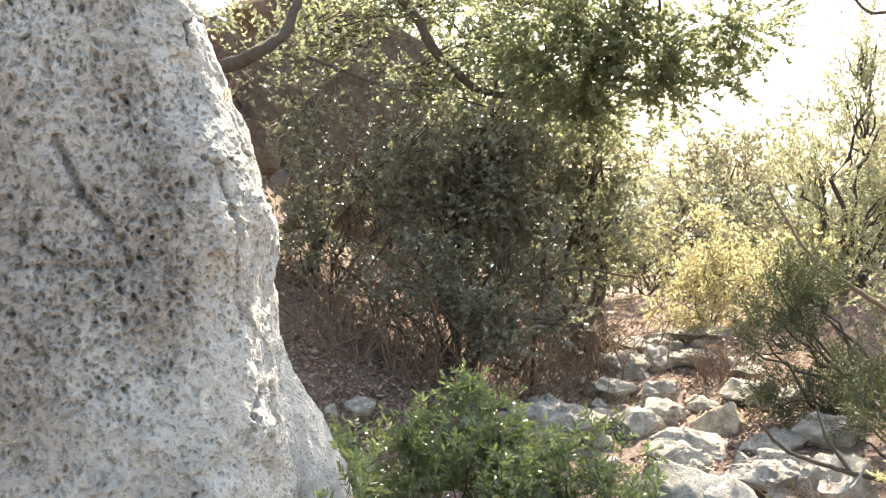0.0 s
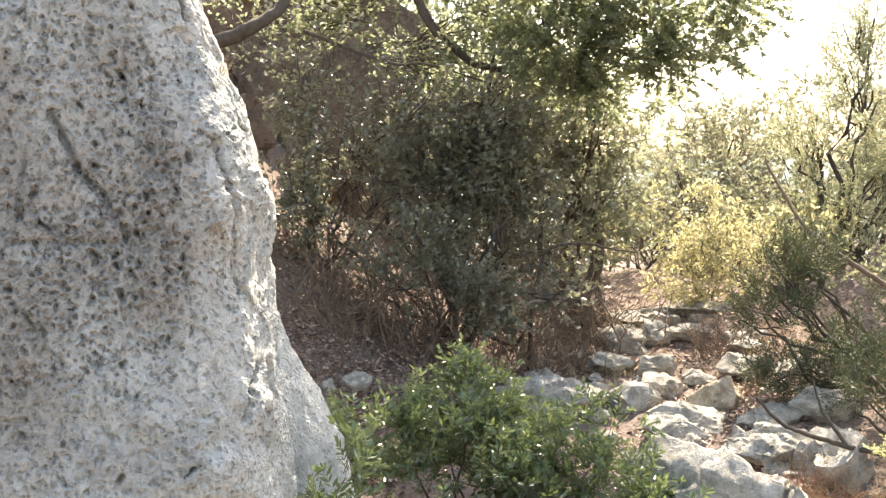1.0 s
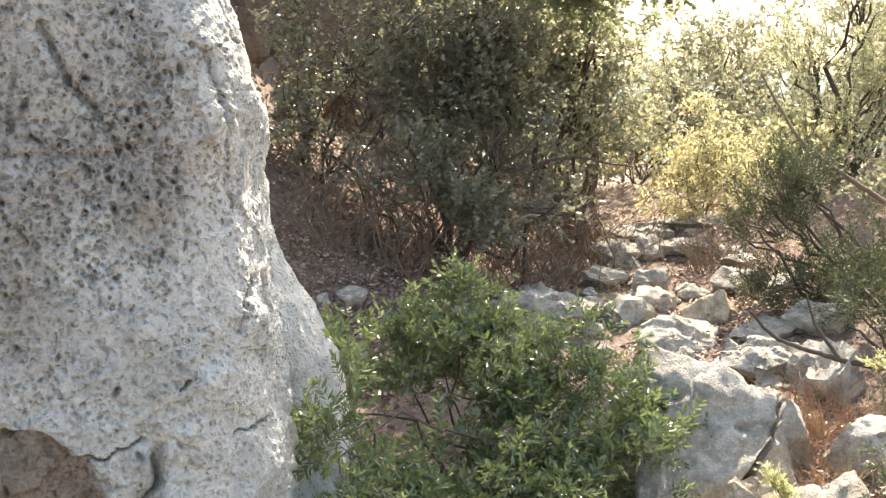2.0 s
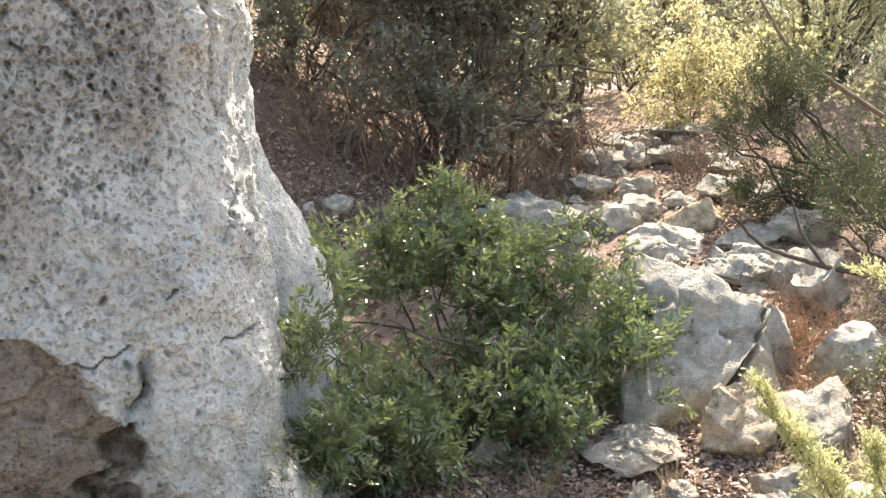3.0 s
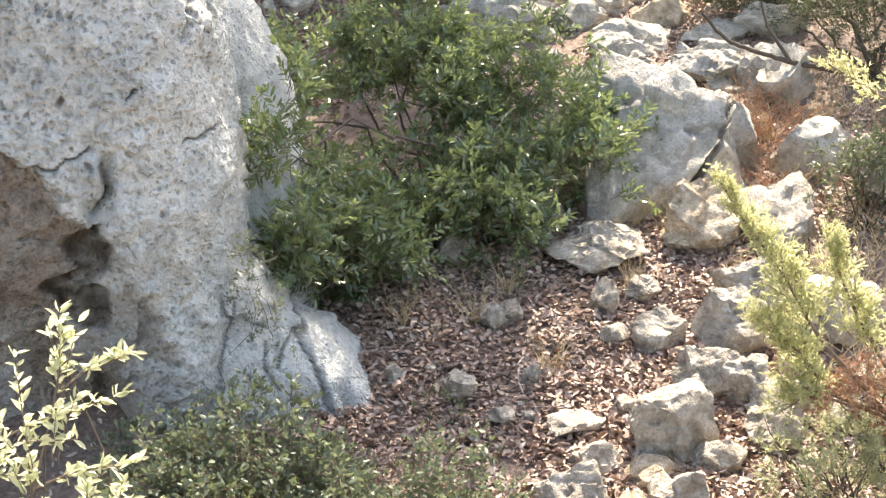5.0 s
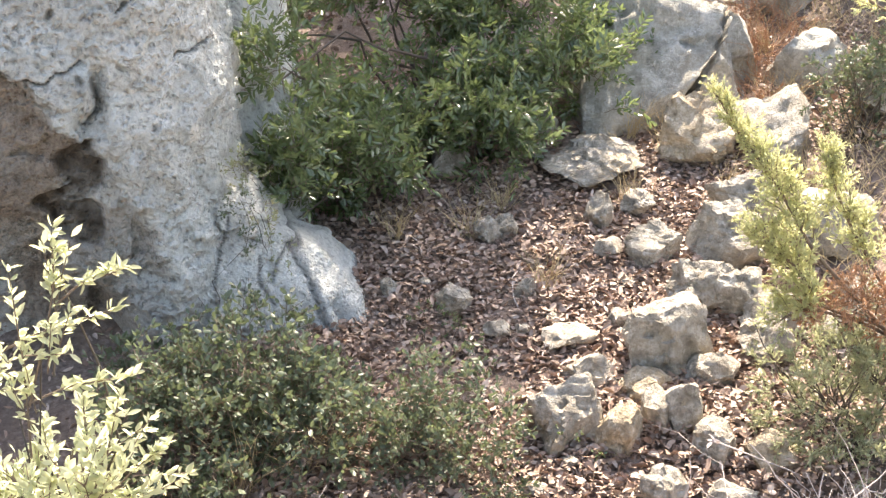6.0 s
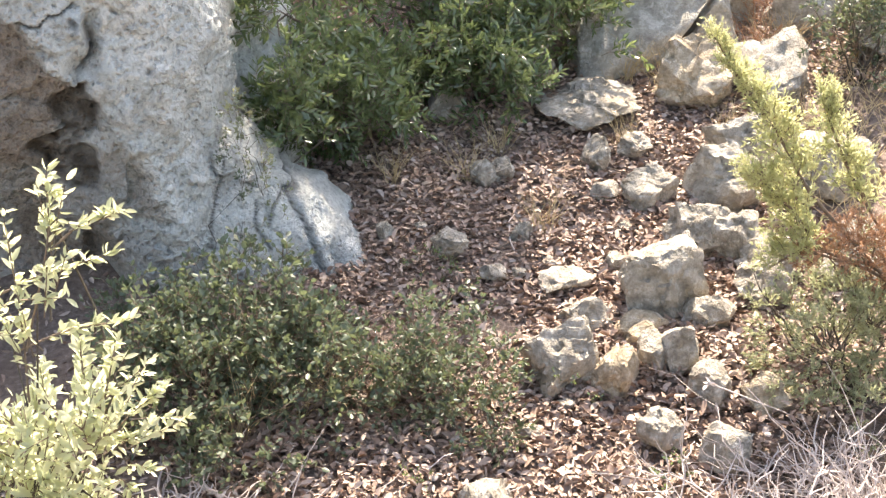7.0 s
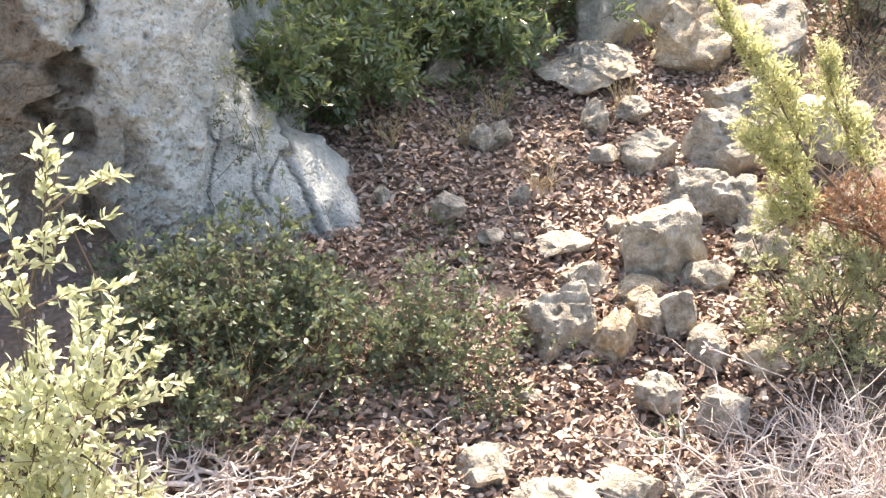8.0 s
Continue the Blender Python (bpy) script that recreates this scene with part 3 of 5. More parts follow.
def build_boulder():
    rng = np.random.default_rng(5)
    edge = [(-0.6, -0.55), (0.0, -0.55), (0.3, -0.57), (0.55, -0.585), (0.7, -0.575), (0.9, -0.575), (1.11, -0.592), (1.32, -0.615), (1.54, -0.65), (1.69, -0.662),
            (1.87, -0.681), (2.05, -0.703), (2.27, -0.735), (2.385, -0.769), (2.563, -0.831), (2.72, -0.89), (2.94, -0.956), (3.6, -1.30)]
    front = [(-0.6, 4.40), (0.3, 4.42), (0.8, 4.44), (1.3, 4.54), (2.0, 4.70), (2.8, 4.90), (3.6, 5.05)]
    heights = np.concatenate([np.linspace(-0.6, -0.22, 8, endpoint=False), np.linspace(-0.22, 2.95, 520, endpoint=False), np.linspace(2.95, 3.7, 24)])
    V, F, N = slab_points(edge, -2.6, 5.2, front, 4.0, 340, len(heights), -0.6, 3.7, -1.65, 0.5, 1.7, heights)
    flat = V.reshape(-1, 3)
    shape = V.shape[:2]
    x, z = V[..., 0], V[..., 2]
    disp = (0.035 * fbm(flat, 1.4, 3, 11) + 0.018 * fbm(flat, 4.5, 3, 12)).reshape(shape)
    rough = (0.5 + 0.5 * vnoise(flat, 1.8, 19)).reshape(shape)
    low = step(1.5, 0.9, z)
    side = step(-0.95, -0.78, x + 0.16 * (z - 1.9))
    disp += (0.008 + 0.016 * low + 0.018 * side) * (0.35 - np.abs(fbm(flat * np.array([1, 1, 0.55]), 4.2, 4, 23))).reshape(shape)
    disp += (0.4 + rough) * (0.0035 * fbm(flat, 36, 3, 14)).reshape(shape)
    disp += 0.018 * np.maximum(low, 0.4 * side) * (0.3 - np.abs(fbm(flat, 12, 4, 15))).reshape(shape)
    wob = (0.06 * fbm(flat, 6, 5, 31, 0.62)).reshape(shape)
    disp += 0.4 * np.maximum(low, 0.9 * side) * facets(flat, rng, 150, 0.011, 0.16, 9).reshape(shape) + 0.2 * facets(flat, rng, 150, 0.008, 0.06, 8).reshape(shape)
    disp += 0.004 * np.maximum(low, 0.5 * side) * fbm(flat, 55, 3, 16).reshape(shape)
    # the brown overhung hollow of the lower left, deeper towards the ground
    line_x = np.interp(z, [-0.6, -0.03, 0.08, 0.23, 0.375, 0.5, 0.6, 0.70, 0.75, 0.8, 0.9, 0.96, 1.0, 1.08],
                       [-0.70, -0.745, -0.775, -0.82, -0.88, -0.95, -0.965, -0.99, -1.10, -1.13, -1.17, -1.25, -1.36, -2.4])
    lip = x + wob * 1.1 - line_x
    under = step(0.035, -0.06, lip)
    disp -= step(0.015, -0.03, lip) * 0.04 + step(0.0, -0.4, lip) * 0.30 * step(0.6, 0.0, z)
    disp -= 0.03 * under * ((0.5 + 0.5 * fbm(flat, 9, 3, 37)).reshape(shape))
    # near-black hole in it, in two lobes with a slit to the left
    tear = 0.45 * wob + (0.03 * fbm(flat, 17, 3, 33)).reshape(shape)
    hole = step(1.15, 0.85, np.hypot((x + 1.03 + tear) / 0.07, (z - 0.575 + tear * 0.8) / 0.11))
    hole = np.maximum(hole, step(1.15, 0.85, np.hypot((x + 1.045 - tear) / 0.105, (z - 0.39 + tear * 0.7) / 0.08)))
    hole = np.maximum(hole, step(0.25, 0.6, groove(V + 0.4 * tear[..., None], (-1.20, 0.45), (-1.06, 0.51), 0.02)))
    disp -= 0.035 * hole
    # ribs that run down from the hole to the foot
    for a, b, h, w in (((-0.90, 0.72), (-0.83, 0.45), 0.025, 0.04), ((-0.83, 0.45), (-0.70, 0.0), 0.03, 0.04), ((-0.77, 0.70), (-0.66, 0.30), 0.03, 0.045), ((-0.66, 0.30), (-0.665, 0.05), 0.03, 0.04),
                       ((-1.0, 1.35), (-0.72, 1.02), 0.016, 0.05), ((-0.82, 1.05), (-0.66, 1.32), 0.018, 0.035)):
        disp += h * groove(V + 0.6 * wob[..., None], a, b, w) * (1 - hole)
    disp -= 0.05 * groove(V + 0.5 * wob[..., None], (-0.95, 0.90), (-0.98, 0.74), 0.028)
    recess_shade = np.zeros(shape)
    for cx, cz, rx, rz, h in ((-0.83, 2.30, .03, .07, .03), (-0.78, 1.30, .05, .10, .03), (-0.74, 2.05, .02, .14, .03), (-0.66, 1.62, .025, .12, .025), (-0.90, 1.12, .12, .05, .02), (-1.04, 0.86, .04, .06, .035), (-0.62, 1.24, .05, .09, .03)):
        disp += h * np.exp(-((x - cx + wob) / rx) ** 2 - ((z - cz + wob) / rz) ** 2) * (0.6 + 0.5 * (fbm(flat, 12, 3, 90)).reshape(shape))
    # scratched lines on the upper face, toned dark in the groove for shade
    for a, b, d, w in (((-1.36, 2.37), (-1.27, 2.175), 0.016, 0.014), ((-1.27, 2.175), (-1.18, 2.075), 0.016, 0.013), ((-1.18, 2.075), (-1.09, 1.925), 0.013, 0.012), ((-1.475, 1.915), (-1.09, 1.915), 0.008, 0.014), ((-1.45, 2.22), (-1.47, 1.955), 0.007, 0.013)):
        line = groove(V + 0.008 * wob[..., None] / 0.06, a, b, w)
        disp -= d * 1.8 * line
        recess_shade = np.maximum(recess_shade, line * d * 34)
    jag = (0.012 * fbm(flat, 24, 3, 41)).reshape(shape)[..., None] * np.array([1.0, 0, -0.7])
    # cracks and slots, with the shade inside them put into the colour
    for a, b, d, w in (((-0.70, 1.285), (-0.68, 1.37), 0.035, 0.012), ((-0.68, 1.37), (-0.655, 1.46), 0.04, 0.017), ((-0.62, 1.29), (-0.575, 1.35), 0.045, 0.018), ((-0.70, 0.944), (-0.61, 0.955), 0.03, 0.007), ((-0.64, 0.945), (-0.60, 0.965), 0.03, 0.006),
                       ((-1.175, 0.91), (-1.10, 0.905), 0.025, 0.006), ((-1.10, 0.905), (-1.00, 0.965), 0.025, 0.006), ((-0.985, 0.735), (-0.94, 0.81), 0.04, 0.014), ((-0.94, 0.81), (-0.96, 0.90), 0.03, 0.016), ((-0.93, 2.72), (-0.945, 2.80), 0.03, 0.010),
                       ((-0.945, 2.80), (-0.90, 2.86), 0.03, 0.010), ((-0.78, 2.295), (-0.735, 2.35), 0.03, 0.007), ((-0.86, 2.30), (-0.815, 2.27), 0.02, 0.012), ((-0.815, 2.27), (-0.765, 2.05), 0.022, 0.014), ((-0.765, 2.05), (-0.70, 1.72), 0.02, 0.014), ((-0.88, 1.12), (-0.83, 1.15), 0.03, 0.008)):
        line = groove(V + jag, a, b, w * 0.62)
        disp -= d * line
        recess_shade = np.maximum(recess_shade, (0.85 if w < 0.0115 else 0.5 if w > 0.0155 else 0.3) * line)
    # pits, dented, and part of their shade painted in
    zs = V[:, 0, 2]
    pit = recess_shade
    for k in range(13000):
        px, pz = rng.uniform(-1.75, -0.56), rng.uniform(0.7, 3.4)
        thick = 0.5 + 0.5 * vnoise(np.array([[px, 0, pz]]), 2.2, 88)[0]
        few = np.interp(pz, [0.7, 1.05, 1.5, 1.9], [0.10, 0.35, 0.7, 1.0])
        if np.interp(pz, *zip(*edge)) - px < 0.2:
            few *= 0.12
        if rng.uniform() > (0.15 + thick) * few * (0.45 if px > -0.92 else 1):
            continue
        r = 0.0044 + 0.0060 * rng.uniform() ** 2.5
        deep = rng.uniform(0.0, 0.22) * min(1, r / 0.008)
        if rng.uniform() < 0.012:
            r, deep = rng.uniform(0.009, 0.014), rng.uniform(0.5, 0.85)
        lo, hi = np.searchsorted(zs, (pz - 0.05, pz + 0.05))
        sx, sz, sl = rng.uniform(0.7, 1.2), rng.uniform(0.9, 1.8), rng.normal(-0.25, 0.4)
        qx, qz = x[lo:hi] - px, z[lo:hi] - pz
        d2 = ((qx - sl * qz) / (r * sx)) ** 2 + (qz / (r * sz)) ** 2
        dent = np.where(V[lo:hi, :, 1] < 5.3, np.exp(-d2 ** 1.4), 0)
        disp[lo:hi] -= (1.5 * dent - 0.35 * np.exp(-(np.sqrt(d2) - 1.55) ** 2 / 0.12)) * r
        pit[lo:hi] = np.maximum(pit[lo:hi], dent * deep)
    V = V + N * disp[..., None]
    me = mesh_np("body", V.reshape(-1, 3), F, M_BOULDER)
    col = np.zeros((V.shape[0] * V.shape[1], 4), np.float32)
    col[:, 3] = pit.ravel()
    # the hollow's own brown, with the shade under its lip painted in
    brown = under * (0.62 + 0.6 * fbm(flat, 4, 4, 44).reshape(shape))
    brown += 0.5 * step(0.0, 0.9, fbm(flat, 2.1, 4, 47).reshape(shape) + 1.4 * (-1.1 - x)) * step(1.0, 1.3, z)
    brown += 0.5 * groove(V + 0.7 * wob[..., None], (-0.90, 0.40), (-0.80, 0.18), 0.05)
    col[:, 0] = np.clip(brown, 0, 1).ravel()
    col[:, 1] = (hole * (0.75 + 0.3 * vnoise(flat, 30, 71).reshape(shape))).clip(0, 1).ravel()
    white = np.maximum(groove(V + 0.3 * wob[..., None], (-0.825, 1.475), (-0.818, 1.41), 0.019), groove(V + 0.2 * wob[..., None], (-0.64, 0.70), (-0.638, 0.66), 0.021))
    # pale crust low and on the flank, lightened further for bounced and sky light
    crust = 0.7 * (1 - np.clip(6 * groove(V, (-0.64, 0.72), (-0.638, 0.64), 0.035), 0, 1)) * step(1.5, 0.85, z) * (1 - under) * (1 - hole) * np.clip(0.45 + 0.75 * fbm(flat, 5, 5, 52, 0.6).reshape(shape), 0, 1)
    crust = np.maximum(crust, 0.75 * side * np.clip(0.4 + 0.8 * fbm(flat, 4, 4, 56, 0.6).reshape(shape), 0, 1))
    col[:, 2] = np.clip(np.maximum(white * 1.6 - 0.5, crust * (1 - 0.5 * pit)), 0, 1).ravel()
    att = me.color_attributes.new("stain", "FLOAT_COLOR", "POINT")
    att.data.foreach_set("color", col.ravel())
    root = thing("boulder", (-2.4, 5.6, gz(-2.4, 5.6)), "huge grey pitted limestone boulder with a brown hollow", "boulder")
    base = np.array(root.location)
    ob = part("body", me, root)
    ob.location = -base
    # a second slab leaning behind the first
    edge = [(-0.4, -0.1), (0.2, -0.24), (0.6, -0.33), (1.03, -0.44), (1.18, -0.515), (1.33, -0.585), (1.52, -0.672), (1.64, -0.74), (2.2, -1.0)]
    V, F, N = slab_points(edge, -1.5, 5.75, [(-0.4, 5.2), (1.0, 5.3), (2.2, 5.5)], 2.6, 150, 130, -0.5, 2.2, -1.0, 0.2)
    flat = V.reshape(-1, 3)
    d = (0.02 * fbm(flat, 3.5, 4, 63) + 0.03 * (0.3 - np.abs(fbm(flat * np.array([1.5, 1, 0.5]), 5, 4, 61))) + 0.007 * fbm(flat * np.array([1.6, 1, 0.6]), 26, 4, 73, 0.6) + 0.6 * facets(flat, rng, 50, 0.01, 0.12, 8) - 0.012).reshape(V.shape[:2])
    me = mesh_np("buttress", (V + N * d[..., None]).reshape(-1, 3), F, M_BOULDER)
    col = np.zeros((len(flat), 4), np.float32)
    col[:, 2] = np.clip(0.35 + 0.7 * fbm(flat, 5, 4, 68), 0, 0.8)
    me.color_attributes.new("stain", "FLOAT_COLOR", "POINT").data.foreach_set("color", col.ravel())
    part("buttress", me, root).location = -base
    # flat-faced foot fanning out to the clearing, split by fissures
    edge = [(-0.6, -0.02), (-0.16, -0.07), (-0.11, -0.072), (-0.04, -0.113), (0.01, -0.154), (0.07, -0.204), (0.13, -0.264), (0.177, -0.325), (0.246, -0.393), (0.347, -0.469), (0.40, -0.53), (0.6, -0.68), (0.9, -0.85), (1.2, -0.95)]
    front = [(-0.6, 4.58), (-0.1, 4.64), (0.2, 4.70), (0.5, 4.80), (0.8, 4.95), (1.2, 5.1)]
    heights = np.concatenate([np.linspace(-0.6, -0.2, 4, endpoint=False), np.linspace(-0.2, 0.55, 165, endpoint=False), np.linspace(0.55, 1.1, 16)])
    V, F, N = slab_points(edge, -1.1, 5.0, front, 4.0, 320, len(heights), -0.6, 1.1, -0.75, 0.1, 1.0, heights)
    V[..., 1] += 0.9 * step(-0.70, -0.95, V[..., 0])
    flat = V.reshape(-1, 3)
    d = (0.02 * fbm(flat, 4, 4, 64) + 0.022 * (0.3 - np.abs(fbm(flat * np.array([1.3, 1, 0.5]), 5, 4, 65))) + 0.004 * fbm(flat, 40, 2, 66) + 0.6 * facets(flat, rng, 60, 0.008, 0.12, 11)).reshape(V.shape[:2])
    shake = (0.02 * np.stack([vnoise(flat, 10, 4), 0 * flat[:, 0], vnoise(flat, 10, 6)], -1)).reshape(V.shape)
    crack = np.zeros(V.shape[:2])
    for a, b, w, deep in (((-0.40, 0.335), (-0.366, 0.217), 0.009, 0.03), ((-0.366, 0.217), (-0.292, 0.08), 0.009, 0.035), ((-0.292, 0.08), (-0.23, -0.10), 0.012, 0.05), ((-0.35, 0.185), (-0.39, 0.15), 0.008, 0.03), ((-0.39, 0.15), (-0.40, 0.085), 0.008, 0.03),
                          ((-0.456, 0.175), (-0.437, 0.064), 0.009, 0.035), ((-0.437, 0.064), (-0.40, -0.02), 0.010, 0.04), ((-0.57, 0.33), (-0.60, 0.2), 0.007, 0.02), ((-0.60, 0.2), (-0.62, 0.0), 0.008, 0.025), ((-0.5, 0.24), (-0.45, 0.22), 0.006, 0.02)):
        line = groove(V + shake, a, b, w * 0.6)
        d -= deep * 0.35 * line
        crack = np.maximum(crack, line)
    # the tongue to the right of the long fissure stands proud, the toe is notched
    d += 0.018 * step(0.0, 0.02, flat[:, 0] - np.interp(flat[:, 2], [-0.2, 0.08, 0.22, 0.34], [-0.20, -0.292, -0.366, -0.42])).reshape(V.shape[:2])
    d -= 0.04 * groove(V + shake, (-0.17, -0.10), (-0.19, -0.03), 0.02)
    V = V + N * d[..., None]
    me = mesh_np("foot", V.reshape(-1, 3), F, M_BOULDER)
    col = np.zeros((len(flat), 4), np.float32)
    col[:, 0] = np.clip(0.1 + 0.5 * fbm(flat, 3, 3, 67), 0, 0.5)
    col[:, 2] = np.clip(0.25 + 0.7 * fbm(flat, 6, 4, 69), 0, 0.7)
    # fissures coloured near black, painting the shade of their shallow cut
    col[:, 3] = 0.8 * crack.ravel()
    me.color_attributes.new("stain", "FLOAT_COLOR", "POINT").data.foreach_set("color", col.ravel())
    part("foot", me, root).location = -base
    return root


build_boulder()


# ---- rocks ----
def rock_mesh(seed, size, subdiv=4, cuts=11, bump=0.19, faces=None):
    """A broken block: a ball trimmed by planes, then roughened; it stands on z = 0, sunk a little."""
    rng = np.random.default_rng(seed)
    bm = bmesh.new()
    bmesh.ops.create_icosphere(bm, subdivisions=subdiv, radius=1.0)
    V = np.array([v.co[:] for v in bm.verts])
    F = np.array([[v.index for v in f.verts] for f in bm.faces])
    bm.free()
    V = V * (1 + 0.14 * fbm(V + seed * 2.3, 1.3, 2, seed))[:, None]
    box = np.linalg.qr(rng.normal(0, 1, (3, 3)))[0]
    planes = [(np.array(n) / np.linalg.norm(n), d) for n, d in faces] if faces else [(s * n, rng.uniform(0.52, 0.86)) for n in box for s in (-1, 1)]
    planes = planes + [(n / np.linalg.norm(n), rng.uniform(0.58, 0.84)) for n in rng.normal(0, 1, (cuts, 3))]
    for n, d in planes * 2:
        over = np.clip(V @ n - d, 0, None)
        V = V - over[:, None] * n
    lo, hi = V.min(0), V.max(0)
    V = (V - (lo + hi) / 2) / (hi - lo)
    U = V / (np.linalg.norm(V, axis=1, keepdims=True) + 1e-9)
    V = V * np.array(size) * np.array([1, 1, 1.6])
    s = max(size)
    W = V + seed * 1.7
    rough = 0.22 * bump * s * fbm(W, 2.2 / s, 3, seed, 0.4) + min(0.020, 0.07 * s) * (0.4 - np.abs(fbm(W, 8, 5, seed + 9, 0.55))) + 0.0035 * fbm(W, 45, 2, seed + 5)
    # chipped faces: each patch has its own step and tilt
    K = 26
    c = V[rng.integers(0, len(V), K)]
    tilt, jump = rng.normal(0, 0.12, (K, 3)), rng.normal(0, 0.009 * s, K)
    W2 = V + 0.10 * s * np.stack([vnoise(W, 7 / s, 3), vnoise(W, 7 / s, 4), vnoise(W, 7 / s, 5)], -1)
    near = ((W2[:, None] - c[None]) ** 2).sum(-1).argmin(1)
    rough = rough + jump[near] + ((V - c[near]) * tilt[near]).sum(1)
    # ledges of the bedding and a few fissures
    bed = W @ (np.array([0.25, 0.15, 1.0]) + rng.normal(0, 0.2, 3)) / (0.17 * s) + 0.6 * vnoise(W, 4 / s, 8)
    rough = rough - min(0.028 * s, 0.009) * np.exp(-((bed - np.round(bed)) / 0.12) ** 2) * (vnoise(W, 3 / s, 12) > 0)
    for _ in range(4):
        n = rng.normal(0, 1, 3)
        n /= np.linalg.norm(n)
        off = (V - V[rng.integers(0, len(V))]) @ n + 0.09 * s * vnoise(W, 6 / s, 21)
        rough = rough - min(0.06 * s, 0.018) * np.exp(-(off / (0.018 * s)) ** 2) * np.clip(0.3 + vnoise(W, 2.5 / s, 31), 0, 1)
    V = V + U * rough[:, None]
    V[:, 2] += size[2] * 0.2
    return V, F


GREY = "grey weathered limestone rock among dry leaves"
SMALL = "small pale limestone stone on leaf litter"
TAN = "tan broken limestone block on leaf litter"
PATH = "sunlit limestone rock on the stony path"


def rock(x, y, w, h, seed, label, name="rock", depth=None, turn=0.0, subdiv=4, mat=None, sink=0.0, group="", **more):
    V, F = rock_mesh(seed, (w, depth or w * 0.85, h), subdiv, **more)
    me = mesh_np(name, V, F, mat or (M_TAN if label == TAN else M_SLAB if y > 6.3 else M_ROCK))
    me.set_sharp_from_angle(angle=radians(34))
    ob = new(name, me)
    ob.location = (x, y, gz(x, y) - sink)
    ob.rotation_euler = (0, 0, radians(turn))
    return tagged(ob, label, "rock", group)


# x, y, width, height, label: the stones round the clearing
STONES = [
    (0.01, 4.90, 0.06, 0.07, SMALL), (0.26, 4.80, 0.12, 0.09, SMALL), (0.54, 4.86, 0.08, 0.09, SMALL), (0.42, 5.29, 0.11, 0.11, SMALL), (0.41, 4.63, 0.09, 0.05, SMALL), (0.65, 4.53, 0.17, 0.07, SMALL),
    (0.71, 4.31, 0.16, 0.13, GREY), (0.59, 4.06, 0.23, 0.23, GREY), (0.75, 3.98, 0.15, 0.16, TAN), (0.87, 4.25, 0.17, 0.09, TAN), (1.00, 4.41, 0.28, 0.29, GREY), (1.19, 4.78, 0.22, 0.20, GREY),
    (1.34, 4.74, 0.18, 0.19, GREY), (1.38, 5.12, 0.26, 0.28, GREY), (1.08, 5.13, 0.21, 0.16, GREY), (0.91, 5.38, 0.11, 0.16, SMALL), (0.91, 5.14, 0.10, 0.07, SMALL), (0.87, 4.66, 0.08, 0.06, SMALL),
    (0.99, 4.07, 0.14, 0.20, GREY), (0.91, 4.07, 0.12, 0.14, GREY), (1.07, 3.91, 0.14, 0.15, GREY), (1.13, 4.32, 0.19, 0.11, GREY), (0.86, 3.71, 0.14, 0.09, GREY), (1.05, 3.60, 0.16, 0.12, GREY),
    (0.29, 3.43, 0.17, 0.08, GREY), (0.70, 3.32, 0.19, 0.08, GREY), (0.87, 3.28, 0.11, 0.08, GREY), (1.13, 3.29, 0.15, 0.10, GREY), (1.23, 3.85, 0.15, 0.14, TAN), (1.39, 4.46, 0.21, 0.15, GREY),
    (0.95, 5.88, 0.50, 0.13, GREY), (0.29, 5.81, 0.17, 0.17, GREY), (0.73, 6.21, 0.17, 0.09, SMALL), (0.75, 6.42, 0.16, 0.06, SMALL), (0.58, 6.51, 0.19, 0.09, GREY), (1.47, 5.95, 0.40, 0.36, TAN),
    (1.78, 5.97, 0.40, 0.33, GREY), (2.11, 6.59, 0.35, 0.30, GREY), (2.21, 7.42, 0.33, 0.37, GREY), (1.99, 7.98, 0.41, 0.19, PATH), (-0.18, 5.89, 0.13, 0.13, GREY), (1.08, 5.50, 0.13, 0.07, SMALL),
    (0.50, 5.32, 0.12, 0.09, SMALL),
    (1.45, 4.62, .24, .16, GREY), (1.55, 5.45, .3, .2, GREY), (1.85, 5.2, .3, .2, GREY), (1.75, 4.6, .3, .22, GREY), (0.50, 4.62, .05, .03, SMALL), (0.38, 4.2, .05, .03, SMALL), (0.95, 4.9, .06, .03, SMALL), (0.15, 4.95, .04, .03, SMALL),
    (0.45, 3.75, .06, .03, SMALL), (0.50, 3.28, .24, .07, GREY), (2.4, 6.2, .4, .3, GREY), (0.62, 4.68, .05, .03, SMALL), (0.58, 3.88, .06, .03, SMALL), (1.0, 4.95, .05, .03, SMALL),
]
